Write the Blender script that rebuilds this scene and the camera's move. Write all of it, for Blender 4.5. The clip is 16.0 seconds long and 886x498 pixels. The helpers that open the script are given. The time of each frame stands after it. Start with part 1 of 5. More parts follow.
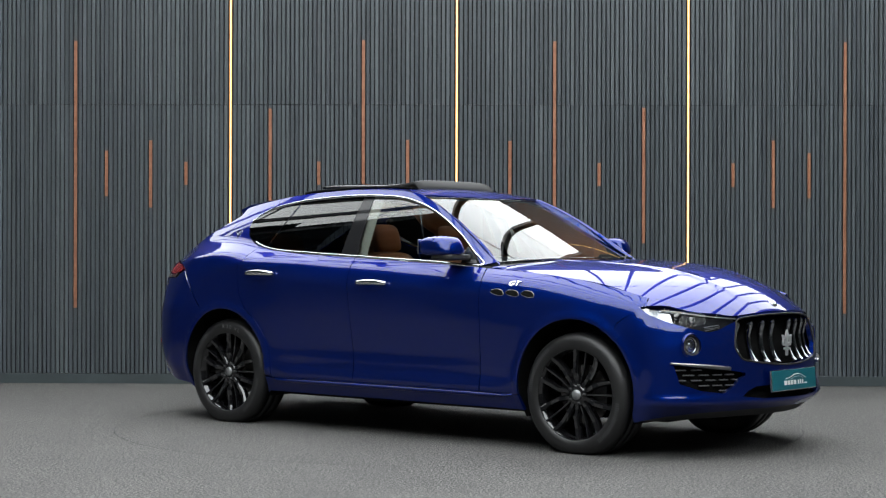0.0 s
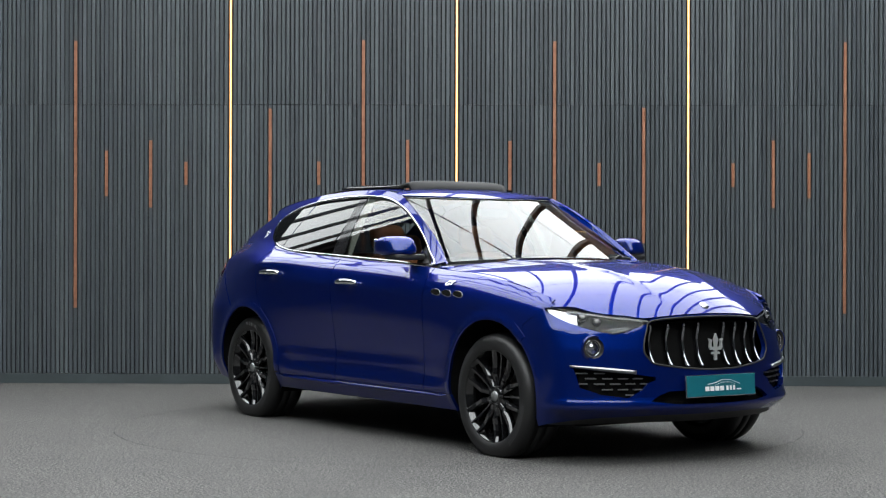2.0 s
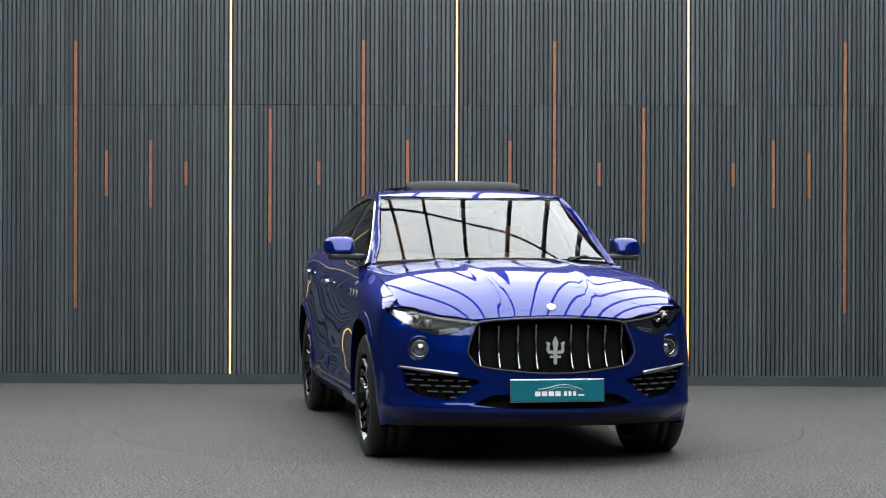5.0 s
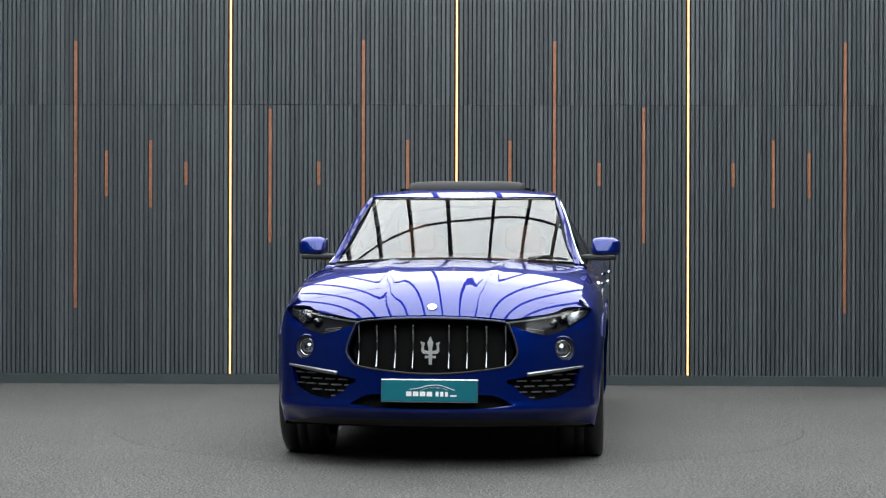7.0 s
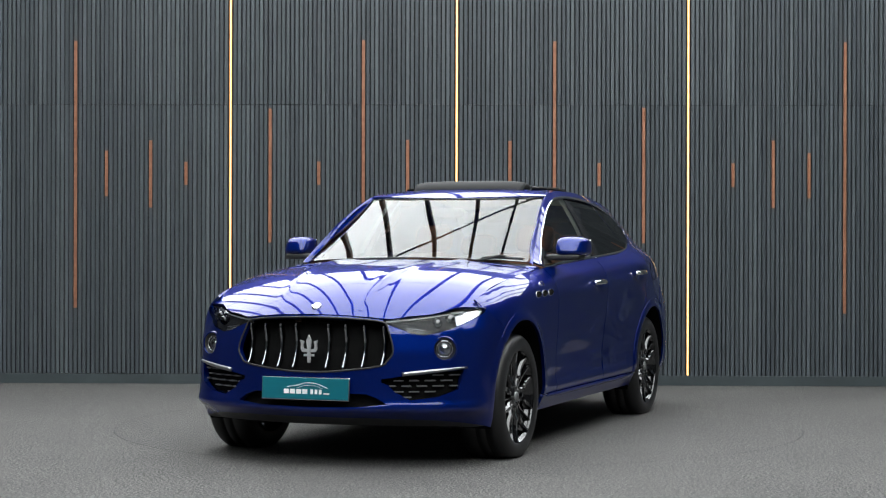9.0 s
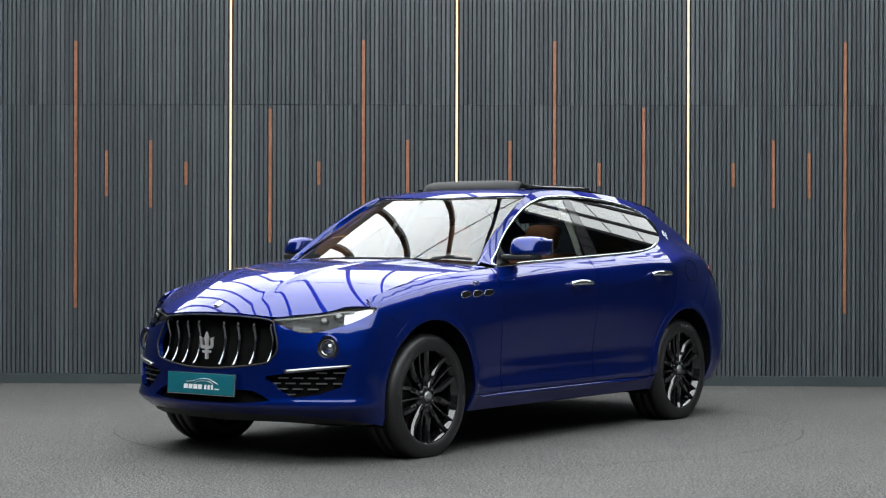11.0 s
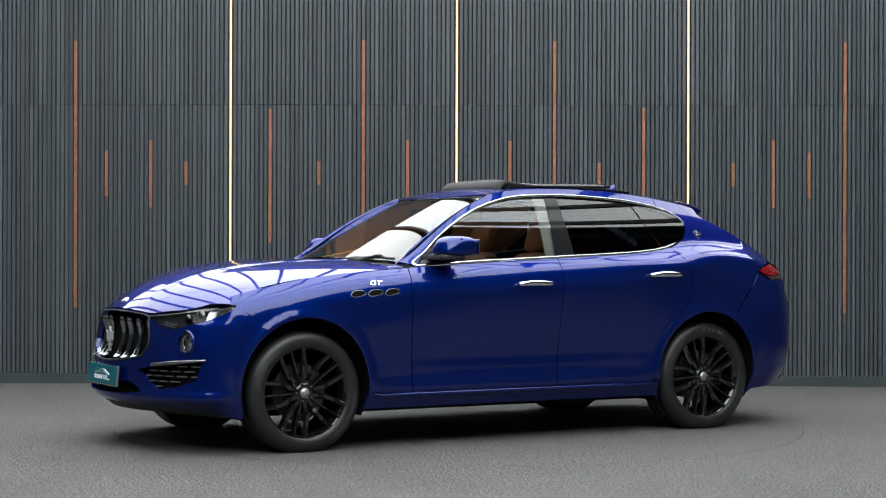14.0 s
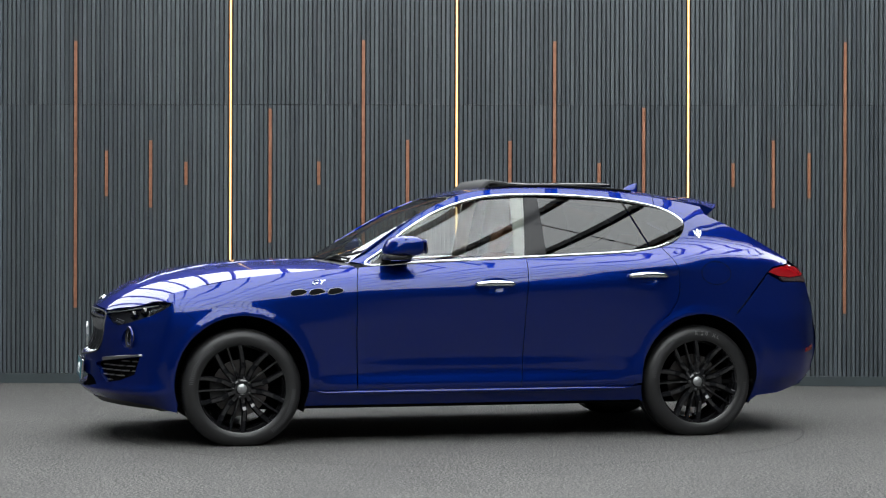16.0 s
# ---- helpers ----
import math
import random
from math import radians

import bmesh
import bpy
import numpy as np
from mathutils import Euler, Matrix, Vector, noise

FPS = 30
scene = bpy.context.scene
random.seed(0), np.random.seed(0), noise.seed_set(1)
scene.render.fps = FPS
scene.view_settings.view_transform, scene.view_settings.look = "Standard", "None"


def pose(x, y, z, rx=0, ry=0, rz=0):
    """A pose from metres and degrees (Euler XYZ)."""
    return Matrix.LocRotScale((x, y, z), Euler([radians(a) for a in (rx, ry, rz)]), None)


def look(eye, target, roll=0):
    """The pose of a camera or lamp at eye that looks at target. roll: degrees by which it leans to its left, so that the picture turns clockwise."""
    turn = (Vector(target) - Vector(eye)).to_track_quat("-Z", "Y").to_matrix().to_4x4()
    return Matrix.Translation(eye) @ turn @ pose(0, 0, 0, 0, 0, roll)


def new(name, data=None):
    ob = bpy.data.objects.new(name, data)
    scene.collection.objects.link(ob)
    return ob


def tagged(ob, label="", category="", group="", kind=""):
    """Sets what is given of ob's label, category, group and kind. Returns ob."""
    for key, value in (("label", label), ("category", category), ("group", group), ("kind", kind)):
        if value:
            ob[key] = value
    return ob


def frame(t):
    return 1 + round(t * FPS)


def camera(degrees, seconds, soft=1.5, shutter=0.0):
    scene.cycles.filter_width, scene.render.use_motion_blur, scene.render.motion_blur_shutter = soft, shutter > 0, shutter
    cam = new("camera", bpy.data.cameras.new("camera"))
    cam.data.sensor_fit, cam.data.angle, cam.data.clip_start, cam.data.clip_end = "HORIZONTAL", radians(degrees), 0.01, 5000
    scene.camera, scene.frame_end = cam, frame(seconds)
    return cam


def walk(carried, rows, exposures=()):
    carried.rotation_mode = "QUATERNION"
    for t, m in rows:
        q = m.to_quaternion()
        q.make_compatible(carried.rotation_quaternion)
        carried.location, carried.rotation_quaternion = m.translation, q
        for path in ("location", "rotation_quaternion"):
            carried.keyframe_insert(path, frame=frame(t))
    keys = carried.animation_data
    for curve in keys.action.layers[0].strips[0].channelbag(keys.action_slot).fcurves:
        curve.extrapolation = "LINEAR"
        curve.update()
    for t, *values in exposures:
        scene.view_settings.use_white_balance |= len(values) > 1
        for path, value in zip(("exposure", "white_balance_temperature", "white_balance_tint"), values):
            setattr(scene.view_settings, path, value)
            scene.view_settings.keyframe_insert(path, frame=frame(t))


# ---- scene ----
FOV, EYE_Z = 28.1, 1.221
AXIS = (0.107, 12.262)
START, RATE, CAR_DX, CAR_DY = 230.10, 7.891, -0.051, 0.123
cam = camera(FOV, 16.0, soft=1.2)
stand = look((0, 0, EYE_Z), (0, 10, EYE_Z), 0.15)
walk(cam, [(0, stand), (16.0, stand)])
scene.view_settings.exposure = 0.0

# ---- world: dim sky outside the hall ----
world = bpy.data.worlds.new("sky")
scene.world = world
world.use_nodes = True
wn = world.node_tree
bg = wn.nodes["Background"]
sky = wn.nodes.new("ShaderNodeTexSky")
sky.sky_type, sky.sun_disc, sky.sun_elevation, sky.sun_rotation = "NISHITA", False, radians(50), radians(200)
wn.links.new(sky.outputs[0], bg.inputs[0])
bg.inputs[1].default_value = 0.08
ROOFLIGHT = 5.4

# ---- materials ----
def material(name, color=(0.5, 0.5, 0.5), rough=0.5, metal=0.0, coat=0.0, **extra):
    m = bpy.data.materials.new(name)
    m.use_nodes = True
    b = m.node_tree.nodes["Principled BSDF"]
    b.inputs["Base Color"].default_value = (*color, 1)
    b.inputs["Roughness"].default_value = rough
    b.inputs["Metallic"].default_value = metal
    b.inputs["Coat Weight"].default_value = coat
    b.inputs["Coat Roughness"].default_value = 0.02
    for key, value in extra.items():
        b.inputs[key.replace("_", " ")].default_value = value
    return m


def node(m, kind, **values):
    n = m.node_tree.nodes.new(kind)
    for key, value in values.items():
        n.inputs[key].default_value = value
    return n


def link(m, a, b):
    m.node_tree.links.new(a, b)


def bsdf(m):
    return m.node_tree.nodes["Principled BSDF"]


def ramp(m, fac, stops):
    r = node(m, "ShaderNodeValToRGB")
    e = r.color_ramp.elements
    while len(e) < len(stops):
        e.new(0.5)
    for k, (p, c) in enumerate(stops):
        e[k].position, e[k].color = p, (*c, 1)
    link(m, fac, r.inputs[0])
    return r.outputs[0]


def coords(m, scale=(1, 1, 1), kind="Object"):
    tc, mp = node(m, "ShaderNodeTexCoord"), node(m, "ShaderNodeMapping")
    mp.inputs["Scale"].default_value = scale
    link(m, tc.outputs[kind], mp.inputs[0])
    return mp.outputs[0]


def noise_tex(m, vec, scale, detail=4.0, rough=0.6):
    n = node(m, "ShaderNodeTexNoise", Scale=scale, Detail=detail, Roughness=rough)
    link(m, vec, n.inputs["Vector"])
    return n.outputs["Fac"]


def mix(m, fac, a, b, mode="MIX"):
    n = m.node_tree.nodes.new("ShaderNodeMix")
    n.data_type, n.blend_type = "RGBA", mode
    for sock, v in ((n.inputs[0], fac), (n.inputs[6], a), (n.inputs[7], b)):
        if hasattr(v, "is_linked"):
            link(m, v, sock)
        elif isinstance(v, (int, float)):
            sock.default_value = v
        else:
            sock.default_value = (*v, 1)
    return n.outputs[2]


def bump(m, height, strength=0.3, distance=0.002):
    b = node(m, "ShaderNodeBump", Strength=strength, Distance=distance)
    link(m, height, b.inputs["Height"])
    link(m, b.outputs[0], bsdf(m).inputs["Normal"])


def carpet_material():
    m = material("carpet", rough=0.95)
    v = coords(m)
    fine = noise_tex(m, v, 74, 3, 0.8)
    mid = noise_tex(m, v, 40, 3, 0.7)
    wide = noise_tex(m, v, 0.9, 4, 0.6)
    c = ramp(m, fine, [(0.40, (0.004, 0.004, 0.004)), (0.5, (0.034, 0.033, 0.0325)), (0.60, (0.215, 0.206, 0.199))])
    c = mix(m, 0.8, c, ramp(m, mid, [(0.33, (0.5, 0.5, 0.5)), (0.67, (1.35, 1.35, 1.35))]), "MULTIPLY")
    c = mix(m, 0.55, c, ramp(m, wide, [(0.3, (0.72, 0.72, 0.73)), (0.7, (1.12, 1.12, 1.1))]), "MULTIPLY")
    link(m, c, bsdf(m).inputs["Base Color"])
    bump(m, fine, 0.5, 0.003)
    return m


def slat_material():
    m = material("slat_veneer", rough=0.42)
    info = node(m, "ShaderNodeObjectInfo")
    v = coords(m, (1, 1, 0.06))
    offset = node(m, "ShaderNodeVectorMath")
    offset.operation = "ADD"
    comb = node(m, "ShaderNodeCombineXYZ")
    times = node(m, "ShaderNodeMath")
    times.operation = "MULTIPLY"
    times.inputs[1].default_value = 37.0
    link(m, info.outputs["Random"], times.inputs[0])
    link(m, times.outputs[0], comb.inputs[0])
    link(m, times.outputs[0], comb.inputs[2])
    link(m, v, offset.inputs[0])
    link(m, comb.outputs[0], offset.inputs[1])
    grain = noise_tex(m, offset.outputs[0], 110, 5, 0.65)
    patch = noise_tex(m, offset.outputs[0], 9, 4, 0.6)
    base = ramp(m, info.outputs["Random"], [(0.0, (0.052, 0.063, 0.073)), (0.3, (0.061, 0.073, 0.084)), (0.75, (0.069, 0.083, 0.094)), (1.0, (0.092, 0.108, 0.120))])
    c = mix(m, 0.7, base, ramp(m, grain, [(0.3, (0.62, 0.62, 0.63)), (0.7, (1.2, 1.2, 1.18))]), "MULTIPLY")
    c = mix(m, 0.8, c, ramp(m, patch, [(0.3, (0.72, 0.73, 0.75)), (0.68, (1.2, 1.18, 1.15))]), "MULTIPLY")
    link(m, c, bsdf(m).inputs["Base Color"])
    bump(m, grain, 0.25, 0.001)
    return m


def copper_material():
    m = material("copper", rough=0.42, metal=0.25)
    n = noise_tex(m, coords(m, (1, 1, 0.15)), 60, 4)
    w = noise_tex(m, coords(m, (0.2, 0.2, 1)), 22, 4)
    c = ramp(m, n, [(0.3, (0.26, 0.110, 0.064)), (0.7, (0.41, 0.195, 0.120))])
    link(m, mix(m, 0.5, c, ramp(m, w, [(0.35, (0.6, 0.55, 0.5)), (0.65, (1.2, 1.15, 1.1))]), "MULTIPLY"), bsdf(m).inputs["Base Color"])
    return m


def emit(name, color, strength):
    m = material(name, color, 0.6)
    bsdf(m).inputs["Emission Color"].default_value = (*color, 1)
    bsdf(m).inputs["Emission Strength"].default_value = strength
    return m


def plaster(name, color, rough=0.8):
    m = material(name, color, rough)
    n = noise_tex(m, coords(m), 3.0, 6, 0.65)
    lo, hi = [k * 0.8 for k in color], [min(1, k * 1.15) for k in color]
    link(m, ramp(m, n, [(0.3, lo), (0.7, hi)]), bsdf(m).inputs["Base Color"])
    bump(m, noise_tex(m, coords(m), 90, 3), 0.15, 0.001)
    return m


CARPET = carpet_material()
SLAT = slat_material()
COPPER = copper_material()
BACKING = plaster("black_felt", (0.012, 0.013, 0.015), 0.95)
SKIRT = plaster("skirting_paint", (0.038, 0.050, 0.054), 0.55)
DARKWALL = plaster("dark_wall_paint", (0.045, 0.048, 0.052), 0.85)
STEEL = plaster("roof_steel", (0.02, 0.021, 0.023), 0.6)
PANE = emit("translucent_rooflight", (0.94, 0.985, 1.0), ROOFLIGHT)
LED = emit("warm_led", (1.0, 0.50, 0.13), 1.1)
LEDCORE = emit("warm_led_core", (1.0, 0.74, 0.36), 1.5)


# ---- mesh helpers ----
def part(name, bm, mat, parent=None, label="", smooth=False):
    me = bpy.data.meshes.new(name)
    bm.to_mesh(me)
    bm.free()
    for m in (mat if isinstance(mat, (list, tuple)) else [mat]):
        me.materials.append(m)
    if smooth:
        me.shade_smooth()
    ob = new(name, me)
    ob.parent = parent
    if label:
        tagged(ob, label)
    return ob


def add_box(bm, lo, hi, bevel=0.0):
    c = [(a + b) / 2 for a, b in zip(lo, hi)]
    s = [b - a for a, b in zip(lo, hi)]
    got = bmesh.ops.create_cube(bm, size=1, matrix=Matrix.Translation(c) @ Matrix.Diagonal((*s, 1)))
    if bevel:
        edges = list({e for v in got["verts"] for e in v.link_edges})
        bmesh.ops.bevel(bm, geom=edges, offset=bevel, segments=2, affect="EDGES", profile=0.6)
    return bm


def box(lo, hi, bevel=0.0):
    return add_box(bmesh.new(), lo, hi, bevel)


def empty(name, label, category, group="", kind=""):
    return tagged(new(name), label, category, group, kind)


# ---- hall: floor, turntable, walls, roof ----
RADIUS = 2.343
WALL_Y, WALL_TURN = 15.93, -1.0


def ring_floor():
    bm = bmesh.new()
    n = 128
    inner = [bm.verts.new((AXIS[0] + (RADIUS + 0.002) * math.cos(k * math.tau / n), AXIS[1] + (RADIUS + 0.002) * math.sin(k * math.tau / n), 0)) for k in range(n)]
    outer = []
    for k in range(n):
        a = k * math.tau / n
        c, s = math.cos(a), math.sin(a)
        r = min((10.0 / abs(c)) if abs(c) > 1e-6 else 99, 19.5 / abs(s) if abs(s) > 1e-6 else 99)
        outer.append(bm.verts.new((AXIS[0] + r * c, AXIS[1] + r * s, 0)))
    for k in range(n):
        j = (k + 1) % n
        bm.faces.new((inner[k], outer[k], outer[j], inner[j]))
    low = [bm.verts.new((v.co.x, v.co.y, -0.08)) for v in inner]
    for k in range(n):
        j = (k + 1) % n
        bm.faces.new((inner[j], low[j], low[k], inner[k]))
    base = bm.faces.new(low)
    bmesh.ops.recalc_face_normals(bm, faces=bm.faces)
    return bm


floor = tagged(part("floor", ring_floor(), CARPET), "grey speckled carpet floor of the showroom", "floor", kind="structure")


def disc(r, z0, z1, n=128):
    bm = bmesh.new()
    bmesh.ops.create_cone(bm, cap_ends=True, segments=n, radius1=r, radius2=r, depth=z1 - z0, matrix=Matrix.Translation((0, 0, (z0 + z1) / 2)))
    return bm


turntable = tagged(part("turntable", disc(RADIUS, -0.06, 0.0), CARPET), "round carpeted turntable set flush in the floor", "turntable")
turntable.location = (*AXIS, 0)


def flat_ring(r0, r1, z, n=128):
    bm = bmesh.new()
    rows = [[bm.verts.new((r * math.cos(k * math.tau / n), r * math.sin(k * math.tau / n), z)) for k in range(n)] for r in (r0, r1)]
    for k in range(n):
        j = (k + 1) % n
        bm.faces.new((rows[0][k], rows[1][k], rows[1][j], rows[0][j]))
    return bm


# added dark ring that draws the narrow gap round the disc wider
part("gap_ring", flat_ring(RADIUS - 0.0035, RADIUS, 0.0012), BACKING, turntable, "thin dark ring drawing the gap round the turntable")

wall_m = Matrix.Translation((0, WALL_Y, 0)) @ pose(0, 0, 0, 0, 0, WALL_TURN)
PITCH, SLAT_W, SEAM, BASE, TOP = 0.04, 0.0288, 2.517, 0.092, 3.62


def on_wall(ob):
    ob.matrix_world = wall_m
    return ob


wall_north = on_wall(tagged(part("wall_north", box((-9.9, 0.022, 0), (9.9, 0.20, SEAM)), BACKING), "charcoal slatted feature wall with copper and light strips", "wall", kind="structure"))
wall_north_upper = on_wall(tagged(part("wall_north_upper", box((-9.9, 0.022, SEAM), (9.9, 0.20, 3.65)), BACKING), "upper charcoal slat panels of the feature wall", "wall", kind="structure"))
baseboard = on_wall(tagged(part("baseboard", box((-9.9, -0.004, 0), (9.9, 0.021, BASE - 0.004), 0.003), SKIRT), "plain grey-green skirting under the slatted wall", "skirting", kind="structure"))

COPPERS = [(128, 71, 545), (190, 266, 347), (261, 248, 367), (324, 286, 327), (481, 192, 429), (561, 286, 327), (641, 71, 545), (718, 248, 367),
           (901, 250, 369), (980, 74, 550), (1059, 289, 330), (1138, 192, 431), (1297, 290, 332), (1368, 250, 369), (1431, 272, 352), (1495, 77, 555)]
LEDS = (407, 810, 1213.5)
PXM = 784 / math.tan(radians(FOV / 2)) / WALL_Y


def wall_x(px):
    return (px - 784) / PXM * 1.0


def wall_z(px, py):
    return EYE_Z - (py - 441 - (px - 784) * 0.0030) / PXM


led_slots = {round(wall_x(p) / PITCH) for p in LEDS}
rng = random.Random(4)
slat_meshes = {}


def slat_mesh(height):
    key = round(height, 3)
    if key not in slat_meshes:
        bm = box((-SLAT_W / 2, 0, 0), (SLAT_W / 2, 0.021, height))
        me = bpy.data.meshes.new("slat")
        edges = [e for e in bm.edges if e.verts[0].co.y < 0.001 and e.verts[1].co.y < 0.001]
        bmesh.ops.bevel(bm, geom=edges, offset=0.0016, segments=1, affect="EDGES")
        bm.to_mesh(me)
        bm.free()
        me.materials.append(SLAT)
        slat_meshes[key] = me
    return slat_meshes[key]


def build_slats():
    for row, (z0, z1) in enumerate(((BASE, SEAM - 0.0025), (SEAM + 0.0025, TOP))):
        far, holder = bmesh.new(), (wall_north, wall_north_upper)[row]
        for k in range(-244, 245):
            if k in led_slots:
                continue
            dz = -0.012 if (k > 33 and row == 0) else 0.0
            if abs(k) > (108 if row == 0 else 110):
                add_box(far, (k * PITCH - SLAT_W / 2, 0, z0), (k * PITCH + SLAT_W / 2, 0.021, z1))
                continue
            ob = new("slat", slat_mesh(z1 - z0 - (dz if row == 0 else 0)))
            ob.parent = holder
            ob.location = (k * PITCH + rng.uniform(-0.001, 0.001), rng.uniform(-0.0015, 0.0005), z0 + dz)
            ob.rotation_euler = (0, 0, radians(rng.uniform(-0.8, 0.8)))
        tagged(part("slat_rows", far, SLAT, holder), kind="stuff")


def build_wall_strips():
    for px, y0, y1 in COPPERS:
        k = round(wall_x(px) / PITCH)
        z0, z1 = wall_z(px, y1), wall_z(px, y0)
        ob = tagged(part("copper_strip", box((-0.0145, -0.0045, 0), (0.0145, -0.0021, z1 - z0), 0.0008), COPPER), "narrow brushed copper strip fixed on the slatted wall", "wall strip", "copper strips on the wall")
        ob.matrix_world = wall_m @ Matrix.Translation((k * PITCH, 0, z0))
    for px in LEDS:
        k = round(wall_x(px) / PITCH)
        top = empty("led_strip", "warm white light strip recessed between wall slats", "light strip", "light strips on the wall")
        top.matrix_world = wall_m @ Matrix.Translation((k * PITCH, 0, 0))
        part("channel", box((-0.0185, 0.016, BASE), (0.0185, 0.0215, TOP)), BACKING, top)
        part("diffuser", box((-0.0085, 0.006, BASE), (0.0085, 0.016, TOP), 0.002), LED, top, "glowing amber diffuser")
        part("light_core", box((-0.0045, 0.003, BASE), (0.0045, 0.0062, TOP)), LEDCORE, top, "bright warm light core")


HALL_X, VAULT_Y, VAULT_Z, VAULT_A, VAULT_B, GLAZED_Y0 = 9.9, 6.4, 1.8, 10.9, 6.6, -1.0
GLAZED_X0, GLAZED_X1, GLAZED_FOOT = -6.6, 6.6, 6.4


def vault(t, drop=0.0):
    """Point of the vault's section; t runs from the foot behind the slatted wall (0) over the crown (0.5) to the rear (1)."""
    a = math.pi * t
    c, s = math.cos(a), math.sin(a)
    return VAULT_Y + (VAULT_A - drop) * math.copysign(abs(c) ** 0.9, c), VAULT_Z + (VAULT_B - drop) * abs(s) ** 0.9


def build_hall():
    for name, lo, hi in (("wall_west", (-HALL_X - 0.2, -4.6, 0), (-HALL_X, 17.6, 9.6)), ("wall_east", (HALL_X, -4.6, 0), (HALL_X + 0.2, 17.6, 9.6)),
                         ("wall_south", (-HALL_X, -4.7, 0), (HALL_X, -4.5, VAULT_Z)), ("wall_far", (-HALL_X, 17.5, 0), (HALL_X, 17.7, VAULT_Z))):
        tagged(part(name, box(lo, hi), DARKWALL), "plain dark painted wall closing the hall", "wall", kind="structure")
    ceiling = tagged(empty("ceiling", "arched glazed hall roof with dark steel ribs", "ceiling"), kind="structure")
    glass, solid, steel = bmesh.new(), bmesh.new(), bmesh.new()
    n = 48
    for k in range(n):
        (y0, z0), (y1, z1) = vault(k / n), vault((k + 1) / n)
        lit = y1 > GLAZED_Y0 - 0.2
        xl, xr = (-GLAZED_FOOT, GLAZED_FOOT) if y0 > 14.4 else (GLAZED_X0, GLAZED_X1)
        for target, xa, xb in ((solid, -HALL_X, xl), (glass if lit else solid, xl, xr), (solid, xr, HALL_X)):
            target.faces.new([target.verts.new(p) for p in ((xa, y0, z0), (xb, y0, z0), (xb, y1, z1), (xa, y1, z1))])
    part("rooflight", glass, PANE, ceiling, "white translucent roof glazing letting in daylight")
    part("roof_sheet", solid, DARKWALL, ceiling, "dark solid roof sheeting")
    for r in range(-13, 13):
        x = 0.155 + (r + 0.5) * RIB_GAP
        for k in range(n):
            (y0, z0), (y1, z1) = vault(k / n, 0.05), vault((k + 1) / n, 0.05)
            (u0, v0), (u1, v1) = vault(k / n, 0.20), vault((k + 1) / n, 0.20)
            lo = [steel.verts.new(p) for p in ((x - RW, u0, v0), (x + RW, u0, v0), (x + RW, u1, v1), (x - RW, u1, v1))]
            steel.faces.new(lo)
            for sx in (-RW, RW):
                steel.faces.new([steel.verts.new(p) for p in ((x + sx, y0, z0), (x + sx, y1, z1), (x + sx, u1, v1), (x + sx, u0, v0))])
    for k in range(-2, 10):
        t = 0.215 + k * 0.075
        wide = 0.015 if k % 3 == 0 else 0.006
        d = wide / 15
        (y0, z0), (y1, z1) = vault(t - d, 0.06), vault(t + d, 0.06)
        steel.faces.new([steel.verts.new(p) for p in ((-HALL_X, y0, z0), (HALL_X, y0, z0), (HALL_X, y1, z1), (-HALL_X, y1, z1))])
    part("rib_frame", steel, STEEL, ceiling, "dark steel roof ribs")


RIB_GAP, RW = 0.72, 0.031
SPOT = emit("spot_lamp_face", (1.0, 0.80, 0.55), 30.0)


def build_spots():
    for x, y in [(-6.0 + 2.4 * k, 3.2) for k in range(6)] + [(-4.8 + 2.4 * k, 0.4) for k in range(5)]:
        t = math.acos(max(-1, min(1, math.copysign(abs((y - VAULT_Y) / VAULT_A) ** (1 / 0.9), y - VAULT_Y)))) / math.pi
        z = vault(t)[1]
        lamp = tagged(part("spot_lamp", disc(0.055, z - 0.22, z - 0.06, 20), STEEL), "small black ceiling spot lamp with warm glow", "spot lamp", "ceiling spot lamps")
        lamp.location = (x, y, 0)
        part("lamp_rod", disc(0.012, z - 0.06, z + 0.02, 8), STEEL, lamp)
        part("lamp_face", disc(0.045, z - 0.224, z - 0.2205, 20), SPOT, lamp, "glowing warm lamp face")


build_slats()
build_spots()
build_wall_strips()
build_hall()


# ---- car: surfaces ----
def smooth_curve(points, lo, hi, step=0.005, sigma=0.06):
    """A smoothed line through (position, value) points, as a table."""
    u = np.arange(lo, hi + step / 2, step)
    p = np.array(points, float)
    p = p[np.argsort(p[:, 0])]
    slope0 = (p[1, 1] - p[0, 1]) / (p[1, 0] - p[0, 0])
    slope1 = (p[-1, 1] - p[-2, 1]) / (p[-1, 0] - p[-2, 0])
    v = np.interp(u, p[:, 0], p[:, 1])
    v = np.where(u < p[0, 0], p[0, 1] + slope0 * (u - p[0, 0]), v)
    v = np.where(u > p[-1, 0], p[-1, 1] + slope1 * (u - p[-1, 0]), v)
    return u, blur(v, sigma / step)


def blur(v, sigma, axis=0):
    if sigma <= 0:
        return v
    n = int(3 * sigma) + 1
    k = np.exp(-0.5 * (np.arange(-n, n + 1) / sigma) ** 2)
    k /= k.sum()
    w = np.moveaxis(np.asarray(v, float), axis, 0)
    head = 2 * w[:1] - w[n:0:-1]
    tail = 2 * w[-1:] - w[-2:-n - 2:-1]
    w = np.concatenate([head, w, tail])
    out = sum(k[j] * w[j:j + len(w) - 2 * n] for j in range(2 * n + 1))
    return np.moveaxis(out, 0, axis)


